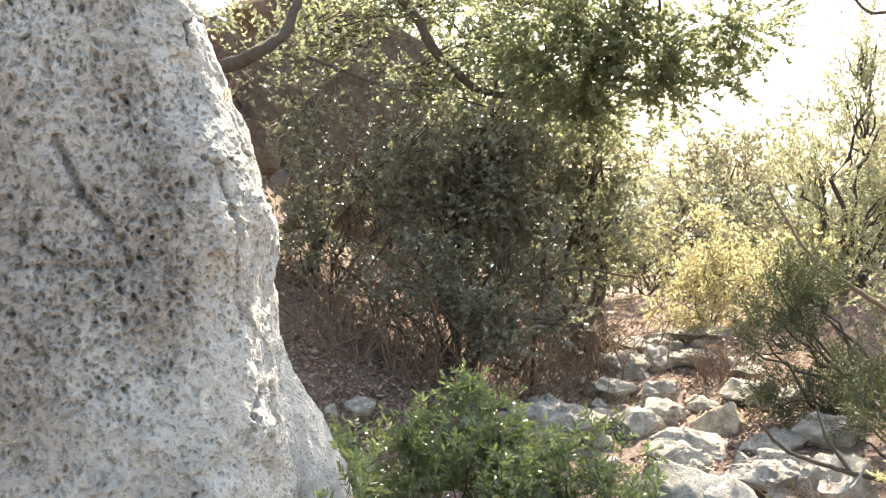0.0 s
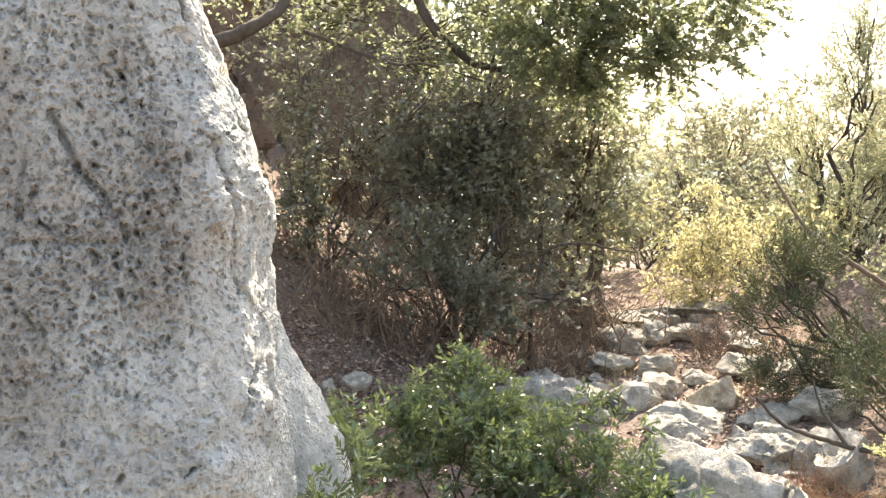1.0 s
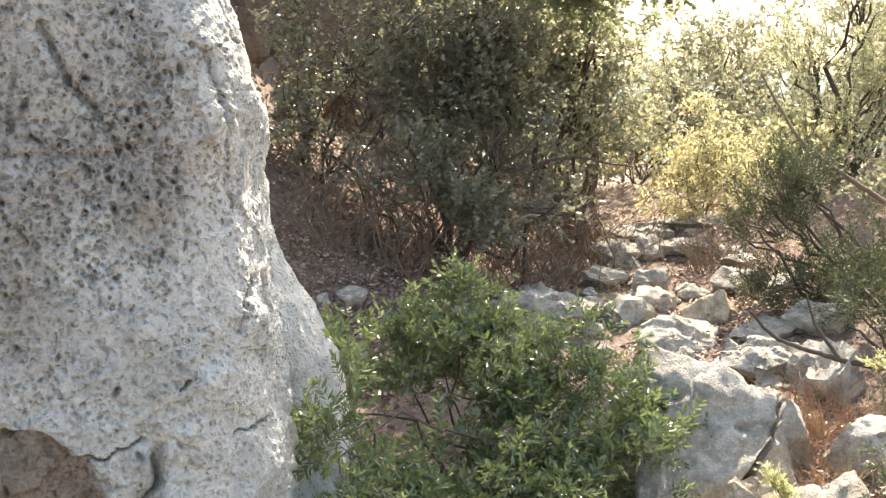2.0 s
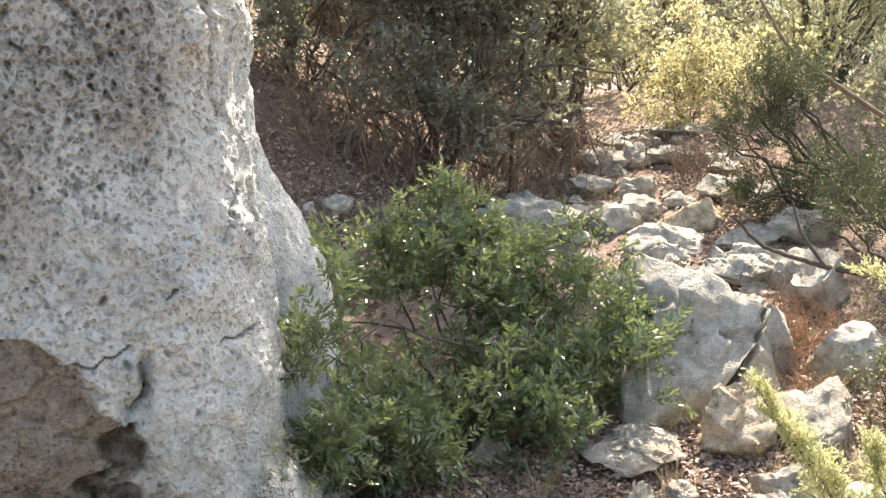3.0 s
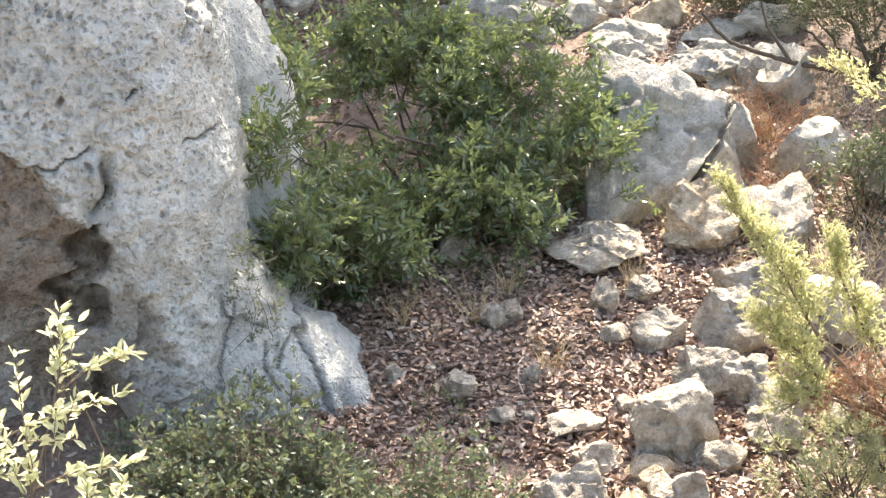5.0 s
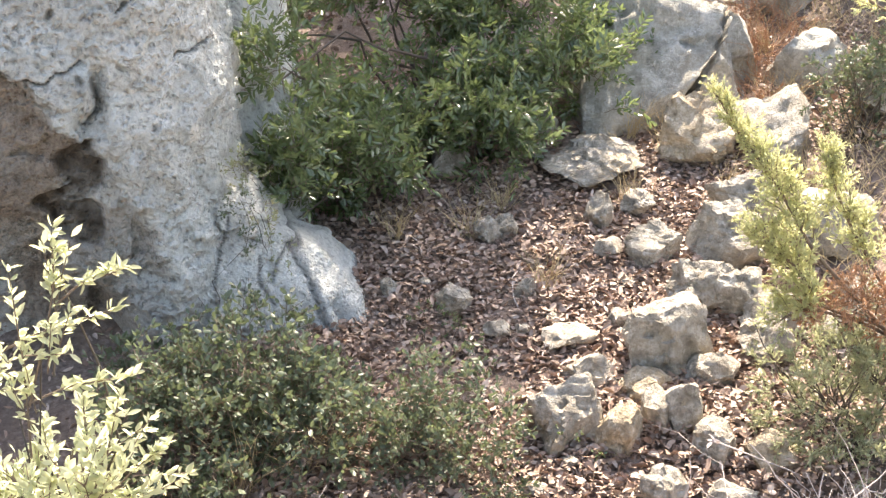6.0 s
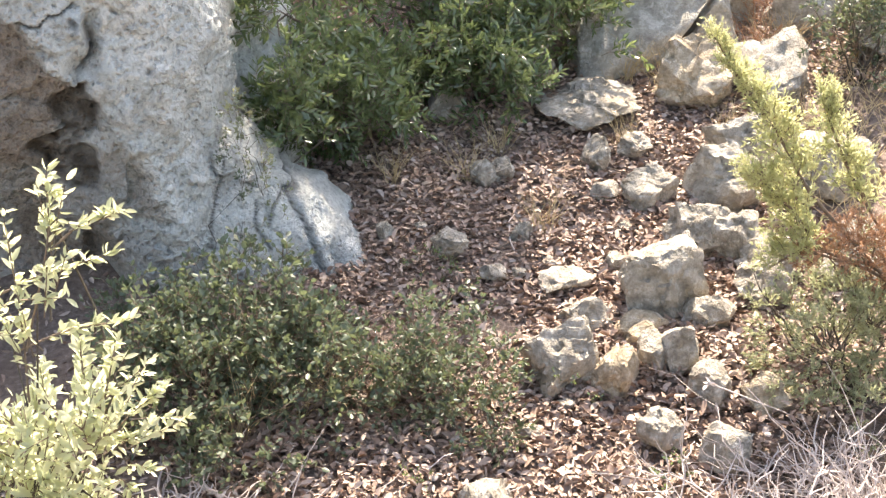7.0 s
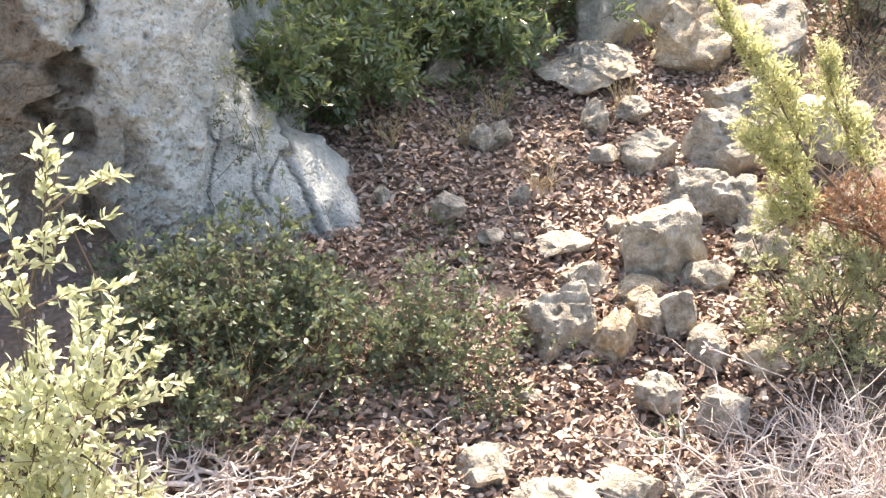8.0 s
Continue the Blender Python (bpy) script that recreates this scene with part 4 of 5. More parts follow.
# and those up the path
PATH_STONES = [
    (0.72, 8.86, 0.75, 0.31, GREY), (1.26, 8.80, 0.27, 0.24, PATH), (1.80, 8.77, 0.32, 0.24, TAN), (1.52, 9.53, 0.26, 0.16, PATH), (1.38, 10.13, 0.29, 0.19, PATH), (1.61, 10.21, 0.23, 0.24, PATH),
    (1.89, 10.24, 0.32, 0.14, PATH), (1.92, 7.89, 0.45, 0.20, PATH), (2.20, 7.61, 0.30, 0.33, GREY), (2.03, 8.37, 0.31, 0.15, PATH), (1.80, 8.07, 0.17, 0.17, PATH), (-0.52, 8.41, 0.17, 0.15, SMALL),
    (-0.68, 8.28, 0.08, 0.12, SMALL), (1.43, 8.31, 0.31, 0.17, PATH), (1.52, 8.45, 0.42, 0.2, GREY), (1.26, 8.81, 0.26, 0.20, PATH), (1.34, 10.22, 0.34, 0.17, GREY),
    (1.05, 9.3, .12, .08, PATH), (1.35, 9.2, .14, .1, PATH), (1.6, 8.3, .12, .08, PATH), (1.75, 9.2, .16, .1, PATH), (1.45, 10.0, .14, .08, PATH), (2.2, 9.8, .2, .1, PATH), (1.15, 7.8, .16, .1, PATH), (1.9, 7.6, .16, .1, PATH),
    (2.15, 8.8, .16, .1, PATH), (1.25, 10.4, .2, .08, PATH), (1.85, 10.9, .3, .08, PATH), (2.4, 9.2, .22, .14, PATH), (1.0, 8.6, .14, .1, PATH), (1.2, 9.6, .3, .14, PATH), (2.1, 9.3, .3, .18, PATH), (1.65, 10.7, .5, .14, PATH),
    (1.2, 10.8, .3, .12, PATH), (1.7, 7.9, .2, .12, PATH), (2.4, 8.4, .35, .2, PATH), (2.05, 10.9, .5, .12, PATH), (1.5, 9.1, .3, .16, PATH),
]
pick = np.random.default_rng(12)
for _ in range(30):
    x, y = pick.uniform(0.85, 2.5), pick.uniform(7.3, 11.0)
    w = pick.uniform(0.05, 0.15)
    PATH_STONES.append((x, y, w, w * pick.uniform(0.5, 0.9), PATH))
for k, (x, y, w, h, label) in enumerate(STONES + PATH_STONES):
    near = k < len(STONES)
    rock(x, y, w * (1.15 if near else 1.3), h * (0.8 if near else 0.72), 520 + k, label, depth=w * 1.08, turn=(k * 67) % 360 * 0.15, subdiv=(5 if (w >= 0.2 and y < 6.1 and x < 1.6) or w >= 0.4 else 4) if w > 0.1 else 3,
         group="rocks of the clearing" if near else "rocks of the path")


def build_split_rock():
    """One block broken along a slanting joint into two slabs."""
    root = thing("split_rock", (1.36, 6.62, gz(1.36, 6.62)), "large grey limestone block split by a dark crack", "rock")
    V, F = rock_mesh(21, (1.10, 0.95, 0.62), 6, 5, faces=[((-0.25, -0.62, 0.80), .42), ((0.15, -0.97, -0.1), .62), ((0.9, -0.25, 0.35), .6), ((-0.9, -0.2, 0.2), .7), ((0, 0.9, 0.4), .6),
                                                           ((0.35, 0.2, 0.9), .5), ((0, 0, -1), .5)])
    n, off = np.array([0.82, 0.0, -0.57]), -0.03 + 0.06
    d = V @ n - off + 0.012 * fbm(V, 7, 3, 5)
    gap = 0.018 - 0.05 * np.clip(V[:, 2] - 0.2, -0.3, 0.25)
    for side in (-1, 1):
        over = np.clip(side * -d + gap, 0, None)
        W = V + side * over[:, None] * n
        part("slab", mesh_np("slab", W, F, M_SLAB), root)


build_split_rock()
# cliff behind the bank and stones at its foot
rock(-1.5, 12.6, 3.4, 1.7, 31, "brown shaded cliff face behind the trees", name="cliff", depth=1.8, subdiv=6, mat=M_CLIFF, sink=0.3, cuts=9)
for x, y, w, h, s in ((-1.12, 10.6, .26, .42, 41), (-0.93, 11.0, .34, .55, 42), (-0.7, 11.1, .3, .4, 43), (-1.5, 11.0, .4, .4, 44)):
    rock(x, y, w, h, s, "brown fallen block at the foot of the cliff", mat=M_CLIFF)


# ---- plants ----
def dry_brush(name, base, spread, height, n, label, seed, mat, r=0.004, lean=(0, 0), group="", forks=3, category="dead shrub", wobble=0.08):
    """A tangle of bare stems that fork."""
    rng = np.random.default_rng(seed)
    root = thing(name, base, label, category, group)
    base = np.array(base, float)
    g = Geo()
    for k in range(n):
        one = Geo() if k < 12 else g
        a = base + np.array([rng.normal(0, spread[0] * 0.35), rng.normal(0, spread[1] * 0.35), 0])
        a[2] = gz(a[0], a[1]) - 0.02
        e = a + np.array([lean[0] + rng.normal(0, spread[0] * 0.5), lean[1] + rng.normal(0, spread[1] * 0.5), height * rng.uniform(0.4, 1.1)])
        line = bent(rng, a, e, 9, wobble, 0.05)
        q = r * rng.uniform(0.6, 1.3) * (1.5 if k < 12 else 1)
        tube(one, line, np.linspace(1.2, 0.4, 9) * q, 4)
        stem = part("stem", one.mesh("stem", [mat], base), root) if k < 12 else None
        for _ in range(forks):
            s = line[rng.integers(2, 8)]
            w = (e - a) * 0.3 + rng.normal(0, 0.28, 3) * np.linalg.norm(e - a)
            side = Geo() if stem else g
            tube(side, bent(rng, s, s + w * rng.uniform(0.5, 1.2), 6, 0.14), np.linspace(0.7, 0.25, 6) * q, 3)
            if stem:
                part("side_twig", side.mesh("side_twig", [mat], base), stem)
    part("stem_tangle", g.mesh("stem_tangle", [mat], base), root, kind="stuff")
    return root


def grass_tuft(x, y, seed, n=26, height=0.22, label="dry straw-coloured grass tuft"):
    rng = np.random.default_rng(seed)
    g = Geo()
    z = gz(x, y)
    for _ in range(n):
        a = np.array([rng.normal(0, 0.02), rng.normal(0, 0.02), -0.015])
        w = np.array([rng.normal(0, 0.55), rng.normal(0, 0.55), 1.0])
        e = a + w / np.linalg.norm(w) * height * rng.uniform(0.5, 1.1)
        tube(g, bent(rng, a, e, 5, 0.1, 0.08), np.linspace(0.0016, 0.0006, 5), 3)
    ob = new("grass_tuft", g.mesh("grass_tuft", [M_STRAW]))
    ob.location = (x, y, z)
    return tagged(ob, label, "grass", "dry grass tufts")


R = np.random.default_rng
V_LENT = [sprig_pinnate(R(200 + k), 0.13, 5, 4, 0.038, 0.0136) for k in range(6)]
V_OAK = [sprig_broad(R(220 + k), 0.2, 18, 0.041, 0.021) for k in range(6)]
V_THICK = [sprig_broad(R(230 + k), 0.16, 14, 0.032, 0.017) for k in range(6)]
V_KERM = [sprig_broad(R(240 + k), 0.10, 18, 0.020, 0.0105) for k in range(6)]
V_OLIVE = [sprig_broad(R(260 + k), 0.13, 24, 0.031, 0.0125, 45, 2) for k in range(6)]
V_JUNM = [sprig_juniper(R(285 + k), 0.17, 13, 0.025, 0.0068) for k in range(5)]
V_JUNFAR = [sprig_juniper(R(290 + k), 0.22, 9, 0.04, 0.012) for k in range(5)]
V_FAR = [sprig_broad(R(300 + k), 0.30, 18, 0.058, 0.03) for k in range(5)]

def open_side(P):
    """Two clear hollows in the bush: one on its left flank, one low at the middle."""
    h = P[:, 2] + 0.24 * (P[:, 1] - 6)
    near = vnoise(P, 6, 44) * 0.25 + 1
    left = ((P[:, 0] + 0.36) / 0.16) ** 2 + ((h - 0.70) / 0.07) ** 2
    low = ((P[:, 0] - 0.12) / 0.14) ** 2 + ((h - 0.44) / 0.06) ** 2
    return (left > near) & (low > near)


plant("lentisk_bush", (0.2, 6.5, gz(0.2, 6.5)),
      [(0.24, 6.6, 0.74, .42, .36, .28), (0.16, 6.75, 1.02, .15, .2, .17), (-0.26, 6.75, 0.92, .22, .26, .17), (0.68, 6.6, 0.70, .38, .36, .26),
       (0.98, 6.45, 0.45, .22, .28, .20), (-0.34, 5.8, 0.38, .28, .24, .16), (0.30, 6.0, 0.42, .34, .24, .15), (-0.36, 5.65, 0.18, .14, .12, .18), (0.58, 6.05, 0.32, .2, .2, .14),
       (-0.50, 6.3, 0.84, .10, .2, .16), (-0.54, 5.8, 0.56, .10, .15, .12), (-0.2, 5.62, 0.06, .10, .1, .12), (0.0, 5.8, 0.3, .2, .15, .12), (-0.39, 5.25, .88, .06, .08, .15), (-0.38, 5.2, .72, .12, .10, .15), (-0.40, 5.15, .46, .12, .10, .17), (-0.36, 5.15, .24, .13, .1, .15),
       (-0.22, 5.35, .30, .16, .12, .16), (-0.02, 5.45, .30, .16, .14, .13), (0.50, 5.75, .28, .16, .14, .13), (0.88, 6.1, .42, .18, .15, .16)],
      V_LENT, [M_TWIG, M_LENTISK], 1000, "dense evergreen mastic bush with feathery green leaves", "bush", R(1), stems=17, stem_r=0.010,
      single=290, gap=0.98, gap_freq=6.5, cull=open_side, twigs=120, size=(0.75, 1.2))

oak = plant("holm_oak", (-2.7, 9.8, gz(-2.7, 9.8)),
      [(0.2, 10.5, 3.8, .7, .3, .3), (0.2, 10.3, 3.1, .7, .5, .4), 
       (-0.5, 10.4, 3.4, .6, .3, .3), (-1.2, 10.2, 3.4, .5, .3, .3), (-0.5, 10.1, 3.6, .6, .3, .2), (0.5, 10.3, 2.7, .5, .4, .3), (0.8, 10.5, 3.5, .5, .3, .35), (0.6, 10.5, 4.0, .7, .3, .3)],
      V_OAK, [M_TWIG, M_OAK], 950, "spreading holm oak with small dark glossy leaves", "tree", R(2), stems=0, stem_r=0.016, gap=0.9, gap_freq=3.6,
      twigs=160, shell=0.4, leaves=(15, 0.17, 0.04, 0.023, 0.9))


def limb(parent, pts, r, mat=None, name="limb", seed=1):
    """A smooth tapering bare limb through the points."""
    q = np.array(pts, float)
    t = np.linspace(0, len(q) - 1, 6 * len(q))
    line = np.stack([np.interp(t, np.arange(len(q)), q[:, a]) for a in range(3)], -1)
    for _ in range(4):
        line[1:-1] = (line[:-2] + 2 * line[1:-1] + line[2:]) / 4
    line = line + 0.12 * r * R(seed).normal(0, 1, line.shape)
    g = Geo()
    tube(g, line, np.linspace(1, 0.4, len(t)) * r, 7)
    return part(name, g.mesh(name, [mat or M_BARK], parent.location), parent)


# crown added out of view overhead, placed to dapple the clearing and bush
rng = R(9)
P, D = in_lobes(rng, [(0.7, 8.8, 5.4, .9, .6, .4), (1.2, 9.0, 5.6, .35, .5, .4), (-0.2, 9.1, 5.2, .9, .7, .4), (1.35, 9.55, 5.5, .8, .42, .3), (0.6, 8.6, 5.0, .4, .35, .25)], 640, 0.6, 2.6, 0.5)
geo = foliage(rng, P, D + np.array([0, 0, 0.4]), V_FAR)
part("upper_foliage", geo.mesh("upper_foliage", [M_TWIG, M_OAK], oak.location), oak, kind="stuff")
P, D = in_lobes(R(10), [(.97, 9.4, 3.5, .72, .3, .32), (1.43, 9.3, 3.26, .53, .3, .4), (.9, 9.4, 3.08, .52, .25, .25), (1.54, 9.3, 2.97, .31, .25, .22), (1.95, 9.3, 3.43, .45, .3, .4), (1.78, 9.3, 3.03, .36, .2, .18), (1.0, 9.5, 2.85, .35, .25, .3), (0.7, 9.5, 3.2, .4, .25, .3)], 1150, 0.62, 4.5, 0.5)
geo = leafage(R(11), P, D + np.array([0, 0, 0.2]), 24, 0.16, 0.036, 0.022, 1.1)
part("overhanging_foliage", geo.mesh("overhanging_foliage", [M_TWIG, M_OAK], oak.location), oak, kind="stuff")
for k, e in enumerate(((.7, 9.3, 3.2), (1.2, 9.3, 3.1), (1.6, 9.3, 3.0), (2.1, 9.3, 3.35))):
    limb(oak, bent(R(15 + k), (1.1, 9.9, 4.7), e, 6, 0.12), 0.018)
for pts, r in (([(-2.7, 9.8, gz(-2.7, 9.8) - 0.1), (-2.6, 9.7, 3.2), (-2.1, 9.6, 4.6), (-1.2, 9.9, 5.5), (0.3, 10.4, 6.2)], .14), ([(-0.62, 10.3, 4.2), (-0.30, 10.0, 3.7), (-0.03, 9.95, 3.22), (0.25, 10.0, 3.0), (0.6, 10.1, 2.95)], .05),
               ([(-2.3, 9.4, 2.95), (-1.45, 9.05, 3.06), (-1.22, 9.0, 3.16), (-1.05, 9.1, 3.28), (-0.95, 9.4, 3.7), (-0.9, 9.7, 4.3)], .06), ([(-0.95, 9.6, 3.2), (-0.6, 9.5, 3.05), (-0.3, 9.5, 2.95), (-0.1, 9.5, 2.97), (0.3, 9.6, 2.85)], .014),
               ([(-0.45, 10.7, 4.0), (0.3, 10.0, 4.7), (1.2, 9.5, 5.1), (2.2, 9.4, 5.4)], .06), ([(0.1, 10.3, 1.6), (0.25, 10.1, 2.3), (0.35, 10.0, 2.75), (0.42, 10.0, 3.3)], .025), ([(0.0, 10.3, 1.6), (0.15, 10.0, 2.2), (0.22, 9.9, 2.6), (0.5, 9.9, 3.0)], .02)):
    limb(oak, pts, r)
limb(oak, [(2.2, 9.4, 5.4), (2.9, 8.4, 4.2), (2.83, 8.0, 3.35), (2.5, 8.0, 3.25), (2.35, 8.0, 3.41)], 0.02)
plant("holm_oak_bush", (0.1, 9.6, gz(0.1, 9.6)),
      [(-0.1, 9.3, 1.62, .62, .4, .32), (0.6, 9.1, 1.5, .42, .3, .36), (0.1, 9.0, 1.32, .5, .3, .25), (0.5, 9.4, 1.75, .5, .4, .4), (0.0, 9.6, 2.2, .6, .4, .35), (-0.75, 9.7, 2.6, .4, .3, .25), (-0.85, 9.6, 2.0, .3, .3, .25), (0.5, 9.7, 2.3, .45, .4, .35)],
      V_THICK, [M_TWIG, M_HOLM], 1500, "low dark thicket of holm oak shoots with glossy leaves", "bush", R(3), stems=16, stem_r=0.018, gap=0.98, gap_freq=3.0, twigs=110, leaves=(15, 0.15, 0.042, 0.024, 0.7))
plant("bare_thicket", (-0.8, 9.6, gz(-0.8, 9.6)), [(-0.95, 9.6, 3.0, .5, .3, .5), (-0.55, 9.5, 2.3, .55, .3, .5), (-1.05, 9.4, 2.0, .3, .3, .45), (-0.2, 9.5, 2.75, .5, .3, .4), (0.4, 9.5, 2.6, .5, .3, .4)],
      V_THICK, [M_TWIG, M_HOLM], 520, "thin grey branches with a few glinting leaves", "bush", R(4), stems=14, stem_r=0.012, gap=0, twigs=110, leaves=(8, 0.14, 0.042, 0.025, 0.55))
for k, (x, y, w, h, m, n) in enumerate(((1.15, 12.2, .4, .4, M_FAR, 110), (1.9, 12.9, .5, .35, M_YELLOW, 140), (3.3, 13.0, .6, .5, M_FAR, 130), (2.9, 11.2, .45, .3, M_YELLOW, 110), (4.1, 12.6, .6, .5, M_FAR, 100), (1.2, 13.5, .7, .6, M_FAR, 130),
                                        (2.2, 14.2, .8, .6, M_FAR, 140), (3.6, 10.2, .5, .35, M_FAR, 140))):
    plant("low_shrub", (x, y, gz(x, y)), [(x, y, gz(x, y) + h * .7, w, w, h), (x + w * .6, y + .3, gz(x, y) + h * 1.2, w * .7, w * .7, h * .8)], V_OAK, [M_TWIG, m], n,
          "sunlit yellow-green scrub beside the path", "bush", R(120 + k), stems=6, stem_r=0.012, gap=1.0, gap_freq=3.0, twigs=25, group="scrub along the path")
for k, (x, y, w, h, n) in enumerate(((0.25, 11.5, .6, .5, 330), (0.9, 11.9, .6, .5, 330), (-0.35, 11.6, .5, .5, 240))):
    z = gz(x, y)
    plant("oak_scrub", (x, y, z), [(x, y, z + h * .8, w, .4, h), (x + .2, y + .2, z + h * 1.6, w * .8, .4, h * .8)], V_THICK, [M_TWIG, M_HOLM], n, "shaded oak scrub on the bank under the trees", "bush", R(170 + k),
          stems=7, stem_r=0.012, gap=0.6, twigs=40, group="oak scrub on the bank", leaves=(13, 0.15, 0.044, 0.025, 0.8))
plant("holm_oak", (0.7, 13.6, gz(0.7, 13.6)), [(0.2, 13.5, 3.4, 1.2, .8, .9), (1.2, 13.5, 2.8, 1.0, .8, .9), (-0.6, 13.7, 3.8, 1.2, .6, .6), (-1.9, 13.6, 4.1, .9, .5, .5)], V_FAR, [M_TWIG, M_OAK], 460,
      "second holm oak behind the first, leafy and sunlit", "tree", R(175), stems=8, stem_r=0.05, gap=0.8, twigs=60)
# trees beyond the path
for k, (x, y, lobes, v, ms, n, label) in enumerate((
        (1.1, 10.6, [(1.02, 10.2, 1.95, .45, .4, .42), (1.05, 10.3, 2.5, .4, .3, .35), (0.65, 10.3, 2.5, .4, .3, .4)], V_OAK, M_FAR, 400, "sunlit young tree with yellow-green leaves"),
        (3.0, 16, [(2.9, 16, 2.1, .9, .9, .9), (2.4, 16.3, 1.6, .8, .8, .8), (3.5, 16, 2.3, .7, .8, .6)], V_FAR, M_FAR, 440, "sunlit grey-green tree beyond the path"),
        (4.2, 15, [(4.0, 15, 1.9, .9, .9, .8), (4.3, 15, 2.6, .8, .8, .7), (3.4, 14.5, 1.5, .6, .6, .5)], V_FAR, M_FAR, 440, "pale sunlit tree beyond the path"),
        (2.2, 19, [(2.2, 19, 2.2, 1.3, 1, 1), (1.0, 19, 1.9, 1.2, 1, 1), (3.4, 19.5, 2.2, 1.2, 1, .9)], V_FAR, M_FAR, 360, "sunlit bushy tree on the slope below"),
        (5.5, 20, [(5.5, 20, 2.0, 1.6, 1.2, 1.6), (7, 20, 2.4, 1.5, 1.2, 1.8)], V_FAR, M_FAR, 220, "hazy green tree on the slope below"))):
    plant("tree", (x, y, gz(x, y)), lobes, v, [M_TWIG, ms], n, label, "tree", R(20 + k), stems=7, stem_r=0.035, gap=1.0, gap_freq=2.6, twigs=50, group="trees beyond the path")
plant("yellow_shrub", (2.15, 10.9, gz(2.15, 10.9)), [(2.05, 10.8, 1.42, .30, .25, .26), (2.32, 10.9, 1.55, .28, .25, .28), (1.9, 10.9, 1.25, .22, .2, .16), (2.2, 10.9, 1.85, .2, .2, .2)], V_THICK, [M_TWIG, M_PALE], 330,
      "pale yellow sunlit shrub at the head of the path", "bush", R(41), stems=9, stem_r=0.008, twigs=40, gap=0.8, gap_freq=6)
plant("yellow_shrub", (2.73, 13.0, gz(2.73, 13.0)), [(2.73, 13.0, 1.45, .42, .4, .42), (2.5, 12.6, 1.35, .35, .3, .3), (2.3, 13.4, 1.7, .3, .3, .5)], V_OAK, [M_TWIG, M_YELLOW], 420,
      "yellowing sunlit shrub beside the path", "bush", R(30), stems=7, stem_r=0.012, twigs=30)
# tall conifer at the right of the path
plant("conifer", (3.6, 12.0, gz(3.6, 12.0)),
      [(3.6, 12, 2.0, .45, .5, .6), (3.75, 12, 2.9, .35, .4, .6), (3.3, 12, 2.4, .3, .4, .4), (3.7, 12, 3.6, .2, .3, .4), (4.2, 12.2, 2.5, .5, .5, .9), (3.2, 11.8, 1.6, .35, .35, .35)],
      V_JUNFAR, [M_TWIG, M_SPINY], 640, "tall sunlit juniper with feathery yellow-green sprays", "tree", R(31), stems=9, stem_r=0.03, twigs=80, up=0.9)
tall_juniper = plant("juniper", (2.95, 8.9, gz(2.95, 8.9)),
      [(2.2, 8.9, 1.5, .19, .2, .17), (2.4, 8.9, 1.62, .17, .2, .13), (2.1, 8.8, 1.28, .15, .15, .1), (2.35, 8.9, 1.25, .2, .2, .14), (2.6, 8.9, 1.0, .2, .2, .12), (2.75, 8.8, .84, .25, .25, .12), (2.3, 8.7, .87, .25, .2, .1), (2.05, 8.6, .82, .14, .14, .1)],
      V_JUNM, [M_TWIG, M_JUNIPER], 400, "dark spreading juniper with bare brown limbs", "bush", R(32), stems=14, stem_r=0.02, twigs=70, up=0.7, single=100, gap=0.8, gap_freq=8)
# the outermost lobes are unseen, added to throw shade on rocks and slope
low_juniper = plant("juniper", (2.75, 7.5, gz(2.75, 7.5)), [(2.55, 7.5, .97, .26, .25, .12), (2.75, 7.3, .75, .25, .2, .2), (2.35, 7.5, 1.0, .2, .2, .08), (2.9, 7.6, 1.1, .3, .3, .2), (2.5, 8.1, .88, .3, .25, .08), (2.9, 8.2, 1.15, .3, .3, .2), (3.1, 7.0, .9, .3, .3, .25), (3.2, 8.0, 1.6, .35, .4, .35), (2.45, 8.1, 1.2, .16, .2, .08), (2.3, 8.3, .96, .32, .25, .09), (2.75, 8.2, 1.02, .3, .25, .12)],
      V_JUNM, [M_TWIG, M_JUNIPER], 520, "dark low juniper shading the rocks", "bush", R(38), stems=9, stem_r=0.015, twigs=40, up=0.7, single=60, gap=0.6, gap_freq=8)
limb(low_juniper, [(2.75, 7.5, .55), (2.48, 7.35, .64), (2.2, 7.3, .70), (2.0, 7.3, .765), (1.84, 7.3, .82), (1.70, 7.3, .97)], 0.02)
limb(low_juniper, [(2.2, 7.3, .70), (2.06, 7.35, .9), (2.03, 7.4, 1.06)], 0.012)
limb(tall_juniper, [(3.12, 9.2, 1.37), (2.66, 9.2, 1.67), (2.43, 9.2, 1.86), (2.19, 9.2, 2.28)], 0.02, M_DRY)
limb(tall_juniper, [(3.05, 9.0, .9), (2.71, 9.0, 1.2), (2.53, 9.0, 1.42)], 0.016, M_DRY)
dead = thing("dead_branch", (0.69, 9.5, gz(0.69, 9.5)), "bare curved branch hanging from the thicket", "branch")
limb(dead, [(0.62, 9.55, gz(0.62, 9.55)), (0.64, 9.5, 1.3), (0.72, 9.5, 1.64), (0.79, 9.5, 1.70), (1.01, 9.5, 1.72), (1.21, 9.5, 1.67), (1.38, 9.5, 1.65)], 0.014, M_BARK)
dead = thing("dead_branch", (0.1, 9.0, gz(0.1, 9.0)), "pale dead forked branch among dry stems", "branch")
